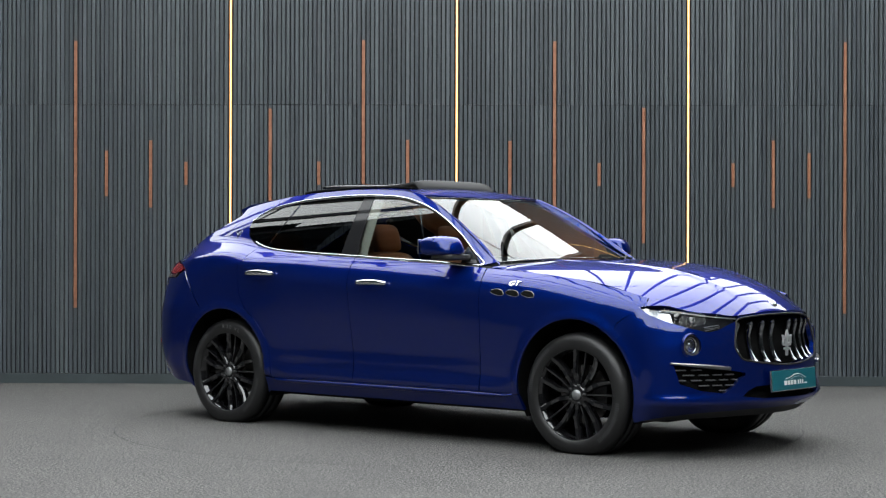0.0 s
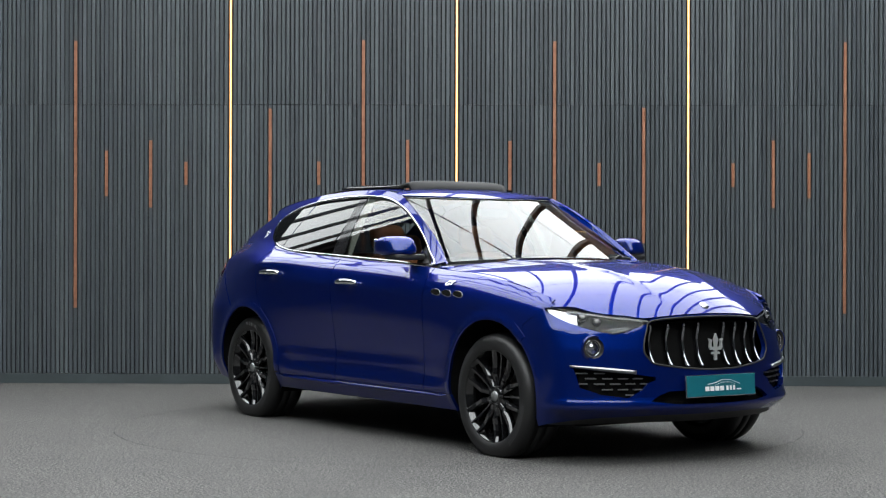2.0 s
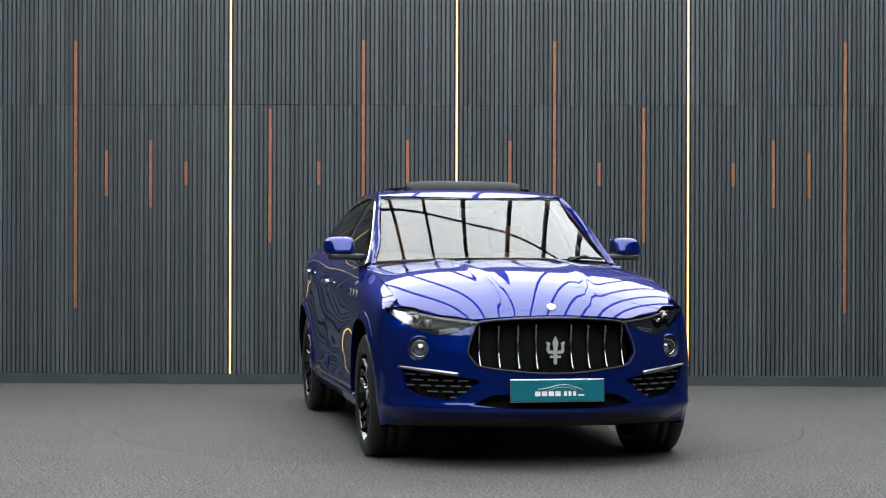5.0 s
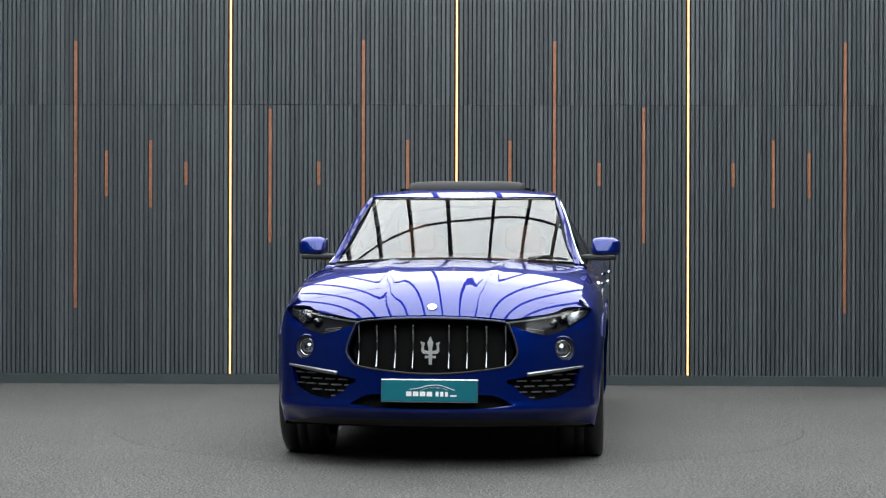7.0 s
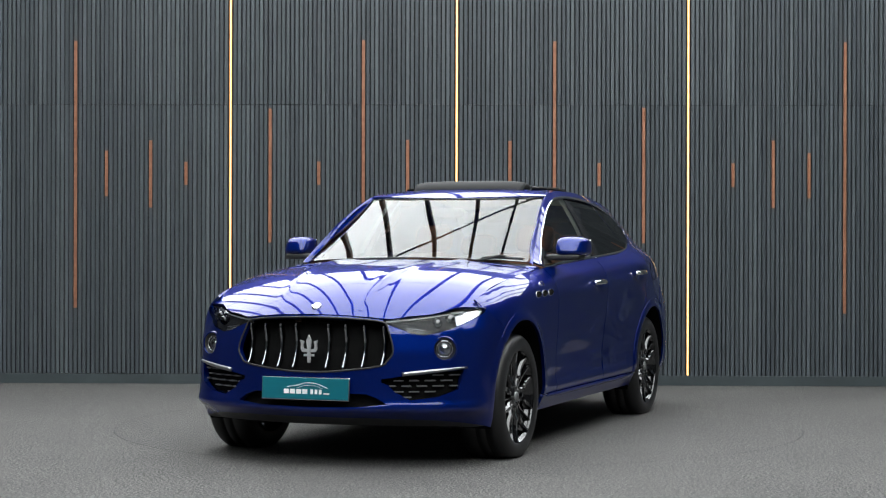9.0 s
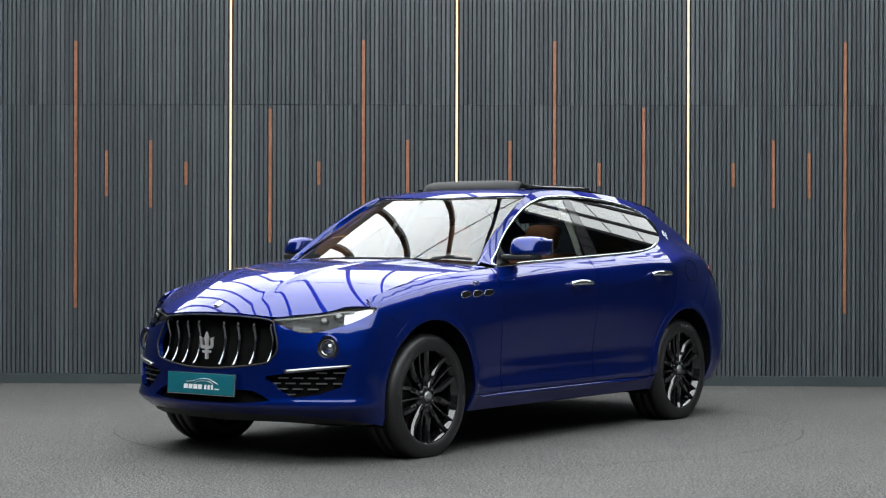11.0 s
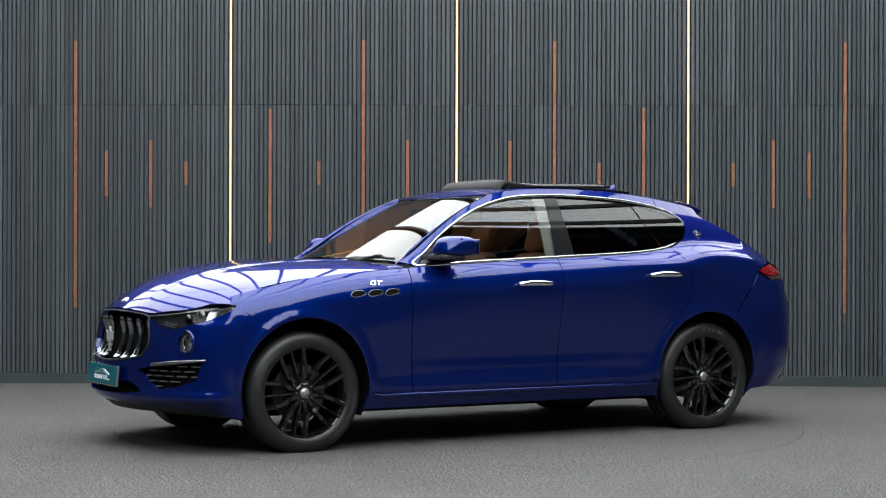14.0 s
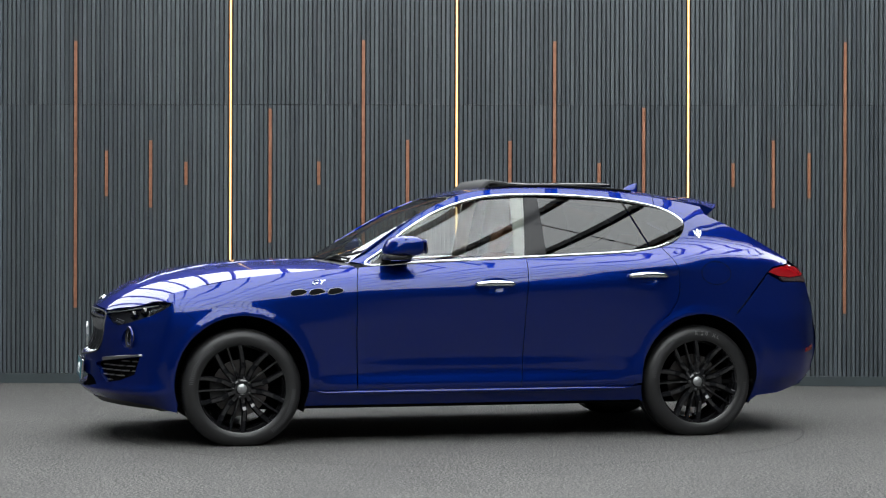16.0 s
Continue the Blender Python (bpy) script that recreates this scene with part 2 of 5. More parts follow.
class Curve:
    def __init__(self, points, sigma=0.05, lo=-2.7, hi=2.6):
        self.u, self.v = smooth_curve(points, lo, hi, 0.005, sigma)

    def __call__(self, q):
        return np.interp(q, self.u, self.v)


class Field:
    """A smooth height field sampled on a grid, read with cubic interpolation."""
    def __init__(self, a0, b0, step, values):
        self.a0, self.b0, self.step, self.v = a0, b0, step, values

    def __call__(self, a, b):
        fa = np.clip((np.asarray(a, float) - self.a0) / self.step, 1, self.v.shape[0] - 2.001)
        fb = np.clip((np.asarray(b, float) - self.b0) / self.step, 1, self.v.shape[1] - 2.001)
        ia, ib = fa.astype(int), fb.astype(int)
        ta, tb = fa - ia, fb - ib

        def weights(t):
            return ((1 - t) ** 3 / 6, (3 * t ** 3 - 6 * t ** 2 + 4) / 6, (-3 * t ** 3 + 3 * t ** 2 + 3 * t + 1) / 6, t ** 3 / 6)
        wa, wb = weights(ta), weights(tb)
        out = 0
        for i in range(4):
            for j in range(4):
                out = out + wa[i] * wb[j] * self.v[np.clip(ia + i - 1, 0, self.v.shape[0] - 1), np.clip(ib + j - 1, 0, self.v.shape[1] - 1)]
        return out


# key lines of the half body, as (y forward, value); y = 0 is midway between the axles
BELT_X = Curve([(-2.46, .58), (-2.27, .66), (-2.0, .735), (-1.6, .79), (-1.4, .815), (-1.2, .838), (-.6, .86), (0, .862), (.5, .85), (.8, .838), (1.2, .85), (1.5, .848), (1.8, .835), (1.95, .82), (2.1, .77)])
BELT_Z = Curve([(-2.46, 1.09), (-2.27, 1.15), (-2.0, 1.24), (-1.6, 1.285), (-1.4, 1.265), (-1.2, 1.222), (-.96, 1.19), (-.32, 1.16), (.3, 1.13), (.69, 1.108), (.8, 1.098), (1.2, 1.072), (1.5, 1.035), (1.8, .975), (1.95, .935), (2.1, .895)], 0.04)
SHOULDER_X = Curve([(-2.46, .66), (-2.27, .76), (-2.0, .865), (-1.6, .93), (-1.3, .948), (-.6, .935), (0, .93), (.8, .920), (1.5, .925), (1.8, .905), (1.95, .878), (2.1, .83)])
SHOULDER_Z = Curve([(-2.46, 1.02), (-2.27, 1.08), (-2.0, 1.15), (-1.6, 1.19), (-1.2, 1.155), (-.6, 1.105), (0, 1.08), (.8, 1.045), (1.2, 1.01), (1.5, .97), (1.8, .915), (1.95, .885), (2.1, .85)])
LINES = [  # (x line, z line) from the sill up to the shoulder
    (Curve([(-2.46, .55), (-2.32, .74), (-2.1, .885), (-1.9, .90), (-1.1, .90), (0, .895), (1.1, .90), (1.8, .915), (2.1, .86)]), Curve([(-2.46, .30), (-2.0, .26), (0, .245), (2.1, .21)])),
    (Curve([(-2.46, .62), (-2.32, .81), (-2.1, .943), (-1.9, .94), (-1.5, .968), (-1.0, .952), (0, .950), (1.0, .952), (1.5, .962), (1.8, .945), (1.95, .915), (2.1, .87)]), Curve([(-2.46, .38), (0, .365), (2.1, .36)])),
    (Curve([(-2.46, .66), (-2.32, .85), (-2.1, .945), (-1.9, .958), (-1.5, .975), (-1.0, .942), (-.3, .924), (.6, .926), (1.0, .950), (1.5, .968), (1.8, .95), (1.95, .92), (2.1, .87)]), Curve([(-2.46, .54), (2.1, .53)])),
    (Curve([(-2.46, .67), (-2.32, .845), (-2.1, .943), (-1.9, .962), (-1.5, .983), (-1.0, .962), (0, .955), (.8, .955), (1.5, .970), (1.8, .950), (1.95, .917), (2.1, .86)]), Curve([(-2.46, .76), (-1.5, .80), (0, .78), (1.5, .76), (2.1, .72)])),
    (Curve([(-2.46, .66), (-2.27, .82), (-2.0, .90), (-1.7, .958), (-1.4, .980), (-1.0, .976), (-.3, .968), (.6, .960), (1.2, .957), (1.5, .956), (1.8, .932), (1.95, .902), (2.1, .85)]), Curve([(-2.46, .93), (-2.0, 1.02), (-1.3, 1.04), (-.6, 1.0), (0, .975), (.8, .95), (1.5, .89), (1.8, .84), (2.1, .80)])),
]
RAIL_X = Curve([(-2.3, .53), (-2.0, .575), (-1.7, .60), (-1.4, .605), (-1.04, .60), (-.65, .597), (-.34, .603), (-.05, .622), (.07, .637), (.24, .672), (.42, .712), (.60, .748), (.83, .80)], 0.04)
RAIL_Z = Curve([(-2.3, 1.26), (-1.95, 1.445), (-1.7, 1.508), (-1.4, 1.563), (-1.04, 1.603), (-.65, 1.624), (-.34, 1.622), (-.05, 1.602), (.07, 1.572), (.24, 1.500), (.42, 1.400), (.60, 1.282), (.83, 1.12)], 0.04)
ROOF_Z = Curve([(-2.1, 1.49), (-1.95, 1.528), (-1.64, 1.585), (-1.3, 1.630), (-1.0, 1.652), (-.7, 1.660), (-.4, 1.655), (-.15, 1.638), (0, 1.612), (.12, 1.570), (.2, 1.54)], 0.03)


def make_side():
    step = 0.01
    ys, zs = np.arange(-2.6, 2.15, step), np.arange(0.1, 1.8, step)
    out = np.empty((len(ys), len(zs)))
    for i, y in enumerate(ys):
        nodes = [(float(lz(y)), float(lx(y))) for lx, lz in LINES] + [(float(SHOULDER_Z(y)), float(SHOULDER_X(y))), (float(BELT_Z(y)), float(BELT_X(y)))]
        bz, bx = nodes[-1][0], nodes[-1][1]
        if y < 0.74:
            rz, rx = max(float(RAIL_Z(y)), bz + 0.05), float(RAIL_X(y))
            for t in (0.25, 0.5, 0.75, 1.0):
                nodes.append((bz + (rz - bz) * t, bx + (rx - bx) * t + 0.075 * t * (1 - t) * min(1, (rz - bz) / 0.4)))
        z, x = np.array(nodes).T
        keep = np.concatenate([[True], np.diff(z) > 0.004])
        z, x = z[keep], x[keep]
        s1 = (x[-1] - x[-2]) / (z[-1] - z[-2])
        s0 = (x[1] - x[0]) / (z[1] - z[0])
        v = np.interp(zs, z, x)
        v = np.where(zs > z[-1], x[-1] + s1 * (zs - z[-1]), v)
        v = np.where(zs < z[0], x[0] + s0 * (zs - z[0]), v)
        out[i] = v
    out = blur(out, 2.2, 1)
    tight, wide = blur(out, 2.0, 0), blur(out, 17.0, 0)
    calm = np.clip((1.95 - np.abs(ys)) / 0.35, 0, 1)
    calm = (calm * calm * (3 - 2 * calm))[:, None]
    out = tight + (wide - tight) * calm
    Y, Z = np.meshgrid(ys, zs, indexing="ij")
    # flared wheel arches
    for cy, cz, rx, rz in ((1.502, .385, .415, .425), (-1.502, .385, .405, .418)):
        d = np.hypot((Y - cy) / rx, (Z - cz) / rz) - 1
        out += 0.012 * np.exp(-((d - 0.02) / 0.07) ** 2) * np.clip((Z - 0.2) / 0.2, 0, 1)
    # scoops behind the door handles, rear haunch
    for hy, hz in ((-.12, .985), (-1.15, 1.035)):
        out -= 0.016 * np.exp(-((Y - hy) / 0.07) ** 2 - ((Z - hz) / 0.028) ** 2)
    out += 0.020 * np.exp(-((Y + 1.28) / 0.26) ** 2 - ((Z - 1.105) / 0.045) ** 2)
    # hollow above the sill
    mid = np.clip((1.05 - np.abs(Y)) / 0.15, 0, 1)
    out -= 0.010 * np.exp(-((Z - 0.43) / 0.05) ** 2) * mid
    return Field(-2.6, 0.1, step, out)


SIDE = make_side()


def make_glazing():
    """The side windows' own calm surface, laid through the body side."""
    gy, gz = np.meshgrid(np.arange(-1.45, 0.65, 0.03), np.arange(1.14, 1.57, 0.02), indexing="ij")
    keep = gz < np.minimum(RAIL_Z(gy) - 0.02, 1.56)
    gy, gz = gy[keep], gz[keep]

    def basis(y, z):
        return np.stack([y ** 0, y, z - 1.35], -1)

    def barrel(y, z):
        # the panes' own bow and twist
        return -0.012 * y * y - 0.30 * (z - 1.35) ** 2 + 0.13 * y * (z - 1.35)
    coef = np.linalg.lstsq(basis(gy, gz), SIDE(gy, gz) - barrel(gy, gz), rcond=None)[0]
    return lambda y, z: basis(np.asarray(y, float), np.asarray(z, float)) @ coef + barrel(np.asarray(y, float), np.asarray(z, float))


GLAZING = make_glazing()


def glazing_lift(sign):
    return lambda a, b: np.stack([sign * GLAZING(a, b), a, b], -1)
BONNET_ROWS = [  # x, then z by y
    (0.0, Curve([(.6, 1.15), (.98, 1.150), (1.2, 1.150), (1.5, 1.135), (1.8, 1.098), (2.0, 1.050), (2.2, .968), (2.30, .905), (2.36, .855), (2.42, .79)], 0.07)),
    (0.30, Curve([(.6, 1.16), (.95, 1.158), (1.2, 1.155), (1.5, 1.138), (1.8, 1.098), (2.0, 1.045), (2.2, .950), (2.28, .895), (2.335, .846), (2.42, .76)], 0.07)),
    (0.45, Curve([(.6, 1.15), (.9, 1.148), (1.2, 1.140), (1.5, 1.118), (1.8, 1.075), (2.0, 1.015), (2.15, .937), (2.24, .873), (2.285, .832), (2.42, .70)], 0.07)),
    (0.60, Curve([(.6, 1.14), (.8, 1.132), (1.2, 1.120), (1.5, 1.095), (1.8, 1.043), (2.0, .967), (2.12, .900), (2.205, .846), (2.45, .67)], 0.07)),
    (0.75, Curve([(.6, 1.125), (.8, 1.115), (1.2, 1.097), (1.5, 1.067), (1.8, 1.003), (1.95, .948), (2.075, .880), (2.2, .81), (2.45, .66)], 0.07)),
    (0.85, Curve([(.6, 1.10), (.8, 1.093), (1.2, 1.072), (1.5, 1.034), (1.8, .962), (1.965, .895), (2.1, .83), (2.45, .62)], 0.07)),
]


def make_bonnet():
    step = 0.01
    xs, ys = np.arange(-0.95, 0.951, step), np.arange(0.55, 2.5, step)
    kx = np.array([r[0] for r in BONNET_ROWS])
    kz = np.array([r[1](ys) for r in BONNET_ROWS])
    # one smooth surface through the rows: even powers of x, powers of y
    def basis(x, y):
        u, w = (x / 0.9) ** 2, (y - 1.5) / 0.95
        return np.stack([u ** a * w ** b for a in range(3) for b in range(5)], -1)
    pick = (ys > 0.7) & (ys < 2.40)
    gx, gy = np.meshgrid(kx, ys[pick], indexing="ij")
    inner = gy < np.interp(gx, [0, .45, .75, .85], [2.36, 2.28, 2.06, 1.93])
    # the rows, then the lamp and bumper edge in front and the wing crest at the sides, which weigh more
    P = np.array([fascia_lift(np.array(s_of(x)), np.array(z)) for x, z in dense(LIP_EDGE[:-1], 0.03, False)])
    yy = np.arange(0.8, 1.90, 0.02)
    px = np.concatenate([gx[inner], P[:, 0], SIDE(yy, BELT_Z(yy))])
    py = np.concatenate([gy[inner], P[:, 1], yy])
    pz = np.concatenate([kz[:, pick][inner], P[:, 2] + 0.003, BELT_Z(yy)])
    wt = np.concatenate([np.ones(inner.sum()), np.full(len(P), 6.0), np.full(len(yy), 6.0)])
    coef = np.linalg.lstsq(basis(px, py) * wt[:, None], pz * wt, rcond=None)[0]
    gx, gy = np.meshgrid(np.clip(xs, -0.92, 0.92), np.clip(ys, 0.7, 2.44), indexing="ij")
    out = basis(gx, gy) @ coef
    X, Y = np.meshgrid(xs, ys, indexing="ij")
    line = 0.24 + 0.16 * (2.4 - Y) / 1.45
    d = np.abs(X) - line
    out += 0.010 * np.exp(-(d / 0.05) ** 2) * np.where(d > 0, np.exp(-np.abs(d) / 0.02), 1) * np.clip((2.3 - Y) / 0.5, 0, 1)
    return Field(-0.95, 0.55, step, blur(out, 0.8, 0))


def side_lift(sign):
    return lambda a, b: np.stack([sign * SIDE(a, b), a, b], -1)


def roof_lift(a, b):
    t = np.clip(np.abs(a) / RAIL_X(b), 0, 1.1)
    return np.stack([a, b, RAIL_Z(b) + (ROOF_Z(b) - RAIL_Z(b)) * (1 - t ** 2.3)], -1)


def bonnet_lift(a, b):
    return np.stack([a, b, BONNET(a, b)], -1)


def screen_lift(u, v):
    """Windscreen: u across (-1 to 1), v from the scuttle up to the header."""
    au = np.abs(u)
    xb, yb, zb = u * 0.765, 0.918 - 0.123 * au ** 2.4, 1.158 - 0.028 * au ** 2
    xt, yt, zt = u * 0.618, 0.153 - 0.115 * au ** 2.4, 1.563 + 0.004 * au ** 2
    bow = 0.006 * 4 * v * (1 - v)
    return np.stack([xb + (xt - xb) * v, yb + (yt - yb) * v + bow * 0.42, zb + (zt - zb) * v + bow * 0.9], -1)


PLAN = np.array([(0, 2.432), (.15, 2.425), (.3, 2.398), (.45, 2.352), (.6, 2.288), (.7, 2.230), (.78, 2.168), (.85, 2.090), (.90, 2.005), (.93, 1.92), (.948, 1.84), (.955, 1.76)])
_d = np.concatenate([[0], np.cumsum(np.hypot(*np.diff(PLAN, axis=0).T))])
PLAN_LEN = _d[-1]
_s = np.linspace(-PLAN_LEN, PLAN_LEN, 601)
_px = blur(np.interp(np.abs(_s), _d, PLAN[:, 0]) * np.sign(_s), 14)
_py = blur(np.interp(np.abs(_s), _d, PLAN[:, 1]), 14)
NOSE = Curve([(.15, -.20), (.235, -.10), (.28, -.038), (.322, .020), (.338, .026), (.372, .010), (.44, .004), (.54, .0), (.65, -.012), (.75, -.035), (.84, -.065), (.92, -.11)], 0.008, 0.1, 1.1)


def fascia_lift(s, z):
    """Front bumper skin: s is the length along its plan curve from the middle, z the height."""
    x, y = np.interp(s, _s, _px), np.interp(s, _s, _py)
    dx, dy = np.interp(s, _s, np.gradient(_px, _s)), np.interp(s, _s, np.gradient(_py, _s))
    n = np.hypot(dx, dy)
    nx, ny = -dy / n, dx / n
    k = np.clip((np.abs(s) / PLAN_LEN - 0.70) / 0.25, 0, 1)
    k = k * k * (3 - 2 * k)
    rake = np.clip((np.abs(s) - 0.46) / 0.16, 0, 1)
    off = (NOSE(z) - rake * rake * (3 - 2 * rake) * 0.38 * np.maximum(z - 0.77, 0)) * (1 - k)
    x, y = x + nx * off, y + ny * off
    want = np.sign(s) * SIDE(np.minimum(y, 2.08), z)
    return np.stack([x + (want - x) * k, y, z], -1)


def s_of(x):
    return float(np.interp(x, _px, _s))


LIP_EDGE = [(0, .851), (.2, .847), (.425, .828), (.6, .841), (.75, .862), (.86, .880), (.905, .893), (.925, .902)]


def dense(points, step=0.02, closed=True):
    out = []
    n = len(points)
    for k in range(n if closed else n - 1):
        a, b = np.array(points[k], float), np.array(points[(k + 1) % n], float)
        m = max(1, int(np.ceil(np.hypot(*(b - a)) / step)))
        out += [tuple(a + (b - a) * j / m) for j in range(m)]
    if not closed:
        out.append(tuple(map(float, points[-1])))
    return out


BONNET = make_bonnet()


def spline(points, closed=False, n=8):
    p = [np.array(q, float) for q in points]
    out = []
    m = len(p)
    for k in range(m if closed else m - 1):
        g = (lambda i: p[i % m]) if closed else (lambda i: p[min(max(i, 0), m - 1)])
        a, b, c, d = g(k - 1), g(k), g(k + 1), g(k + 2)
        for j in range(n):
            t = j / n
            out.append(tuple(0.5 * (2 * b + (c - a) * t + (2 * a - 5 * b + 4 * c - d) * t * t + (3 * b - a - 3 * c + d) * t ** 3)))
    if not closed:
        out.append(tuple(p[-1]))
    return out


def inside(poly, q):
    p = np.array(poly)
    a, b = p, np.roll(p, -1, 0)
    r = np.zeros(len(q), bool)
    for (x0, y0), (x1, y1) in zip(a, b):
        if y0 == y1:
            continue
        r ^= ((y0 > q[:, 1]) != (y1 > q[:, 1])) & (q[:, 0] < (x1 - x0) * (q[:, 1] - y0) / (y1 - y0) + x0)
    return r


def near_edge(poly, q, dist):
    p = np.array(poly)
    best = np.full(len(q), 9.0)
    for a, b in zip(p, np.roll(p, -1, 0)):
        ab = b - a
        t = np.clip(((q - a) @ ab) / max(ab @ ab, 1e-12), 0, 1)
        best = np.minimum(best, np.hypot(*(q - a - t[:, None] * ab).T))
    return best < dist


from mathutils.geometry import delaunay_2d_cdt


def patch(name, outline, lift, mat, parent, label="", holes=(), step=0.03, depth=0.012, offset=0.0, flip=False, edge=0.02):
    """A curved panel: the outline is filled in its own plane, lifted on to a surface, with its edges turned inwards."""
    loops = [dense(outline, edge)] + [dense(h, edge) for h in holes]
    o = np.array(loops[0])
    lo, hi = o.min(0), o.max(0)
    gx, gy = np.meshgrid(np.arange(lo[0] + step / 2, hi[0], step), np.arange(lo[1] + step / 2, hi[1], step))
    q = np.stack([gx.ravel(), gy.ravel()], 1)
    if len(q):
        ok = inside(loops[0], q) & ~near_edge(loops[0], q, step * 0.45)
        for h in loops[1:]:
            ok &= ~inside(h, q) & ~near_edge(h, q, step * 0.45)
        q = q[ok]
    verts, edges = [], []
    for lp in loops:
        b = len(verts)
        verts += lp
        edges += [(b + k, b + (k + 1) % len(lp)) for k in range(len(lp))]
    verts += [tuple(p) for p in q]
    v, e, f, *_ = delaunay_2d_cdt([Vector(p) for p in verts], edges, [], 0, 1e-6)
    v = np.array([tuple(p) for p in v])
    tri = np.array([list(t) for t in f])
    mid = v[tri].mean(1)
    keep = inside(loops[0], mid)
    for h in loops[1:]:
        keep &= ~inside(h, mid)
    tri = tri[keep]
    h = 0.006
    P = lift(v[:, 0], v[:, 1])
    N = np.cross(lift(v[:, 0] + h, v[:, 1]) - lift(v[:, 0] - h, v[:, 1]), lift(v[:, 0], v[:, 1] + h) - lift(v[:, 0], v[:, 1] - h))
    N /= np.maximum(np.linalg.norm(N, axis=1, keepdims=True), 1e-9)
    if flip:
        N = -N
    P = P + N * offset
    a, b, c = P[tri[:, 0]], P[tri[:, 1]], P[tri[:, 2]]
    turn = (np.cross(b - a, c - a) * N[tri[:, 0]]).sum(1) < 0
    tri[turn] = tri[turn][:, ::-1]
    pts, norms, faces = list(P), list(N), [tuple(t) for t in tri]
    if depth:
        count = {}
        for t in faces:
            for k in range(3):
                ed = (t[k], t[(k + 1) % 3])
                count[tuple(sorted(ed))] = None if tuple(sorted(ed)) in count else ed
        for ed in [x for x in count.values() if x]:
            i, j = ed
            side = np.cross(P[j] - P[i], N[i])
            side /= max(np.linalg.norm(side), 1e-9)
            base = len(pts)
            pts += [P[j], P[i], P[i] - N[i] * depth, P[j] - N[j] * depth]
            norms += [side] * 4
            faces.append((base, base + 1, base + 2, base + 3))
    me = bpy.data.meshes.new(name)
    me.from_pydata([tuple(p) for p in pts], [], faces)
    me.materials.append(mat)
    me.shade_smooth()
    me.normals_split_custom_set_from_vertices([tuple(n) for n in norms])
    ob = new(name, me)
    ob.parent = parent
    if label:
        tagged(ob, label)
    return ob


def tube(name, points, radius, mat, parent, label="", closed=False, flat=1.0, sides=8, up=None):
    """A rod along points; flat squeezes it along `up`."""
    p = [Vector(q) for q in points]
    bm = bmesh.new()
    rings = []
    n = len(p)
    for k in range(n):
        a = p[(k - 1) % n] if closed else p[max(k - 1, 0)]
        b = p[(k + 1) % n] if closed else p[min(k + 1, n - 1)]
        t = (b - a).normalized()
        u = Vector(up[k]) if up is not None and not isinstance(up, Vector) else (up or Vector((0, 0, 1)))
        side = t.cross(u)
        side = side.normalized() if side.length > 1e-6 else Vector((1, 0, 0))
        w = side.cross(t).normalized()
        r = radius[k] if isinstance(radius, (list, tuple)) else radius
        rings.append([bm.verts.new(p[k] + side * r * math.cos(j * math.tau / sides) + w * r * flat * math.sin(j * math.tau / sides)) for j in range(sides)])
    for k in range(n if closed else n - 1):
        r0, r1 = rings[k], rings[(k + 1) % n]
        for j in range(sides):
            bm.faces.new((r0[j], r0[(j + 1) % sides], r1[(j + 1) % sides], r1[j]))
    if not closed:
        bm.faces.new(rings[0])
        bm.faces.new(rings[-1][::-1])
    bmesh.ops.recalc_face_normals(bm, faces=bm.faces)
    return part(name, bm, mat, parent, label, True)


# ---- car: materials ----
def paint_material():
    m = material("blue_pearl_paint", (0.0006, 0.010, 0.13), 0.36, 0.64, 1.0, Specular_IOR_Level=0.05, Specular_Tint=(0.04, 0.10, 0.8, 1.0))
    b = bsdf(m)
    b.inputs["Coat Roughness"].default_value = 0.012
    b.inputs["Coat IOR"].default_value = 1.5
    flake = noise_tex(m, coords(m), 900, 2, 0.7)
    c = ramp(m, flake, [(0.3, (0.0003, 0.0085, 0.096)), (0.7, (0.0006, 0.0138, 0.155))])
    link(m, c, b.inputs["Base Color"])
    return m


def glass_material(name, tint, ior=1.85):
    m = bpy.data.materials.new(name)
    m.use_nodes = True
    nt = m.node_tree
    nt.nodes.remove(nt.nodes["Principled BSDF"])
    clear, gloss, fres, mixer = (nt.nodes.new(k) for k in ("ShaderNodeBsdfTransparent", "ShaderNodeBsdfGlossy", "ShaderNodeFresnel", "ShaderNodeMixShader"))
    clear.inputs[0].default_value = (*tint, 1)
    gloss.inputs["Roughness"].default_value = 0.0
    fres.inputs["IOR"].default_value = ior
    nt.links.new(fres.outputs[0], mixer.inputs[0])
    nt.links.new(clear.outputs[0], mixer.inputs[1])
    nt.links.new(gloss.outputs[0], mixer.inputs[2])
    nt.links.new(mixer.outputs[0], nt.nodes["Material Output"].inputs[0])
    return m


def grained(name, color, rough, scale, strength=0.3, **extra):
    m = material(name, color, rough, **extra)
    n = noise_tex(m, coords(m), scale, 4, 0.65)
    link(m, ramp(m, n, [(0.3, [k * 0.75 for k in color]), (0.7, [min(1, k * 1.2) for k in color])]), bsdf(m).inputs["Base Color"])
    bump(m, n, strength, 0.001)
    return m


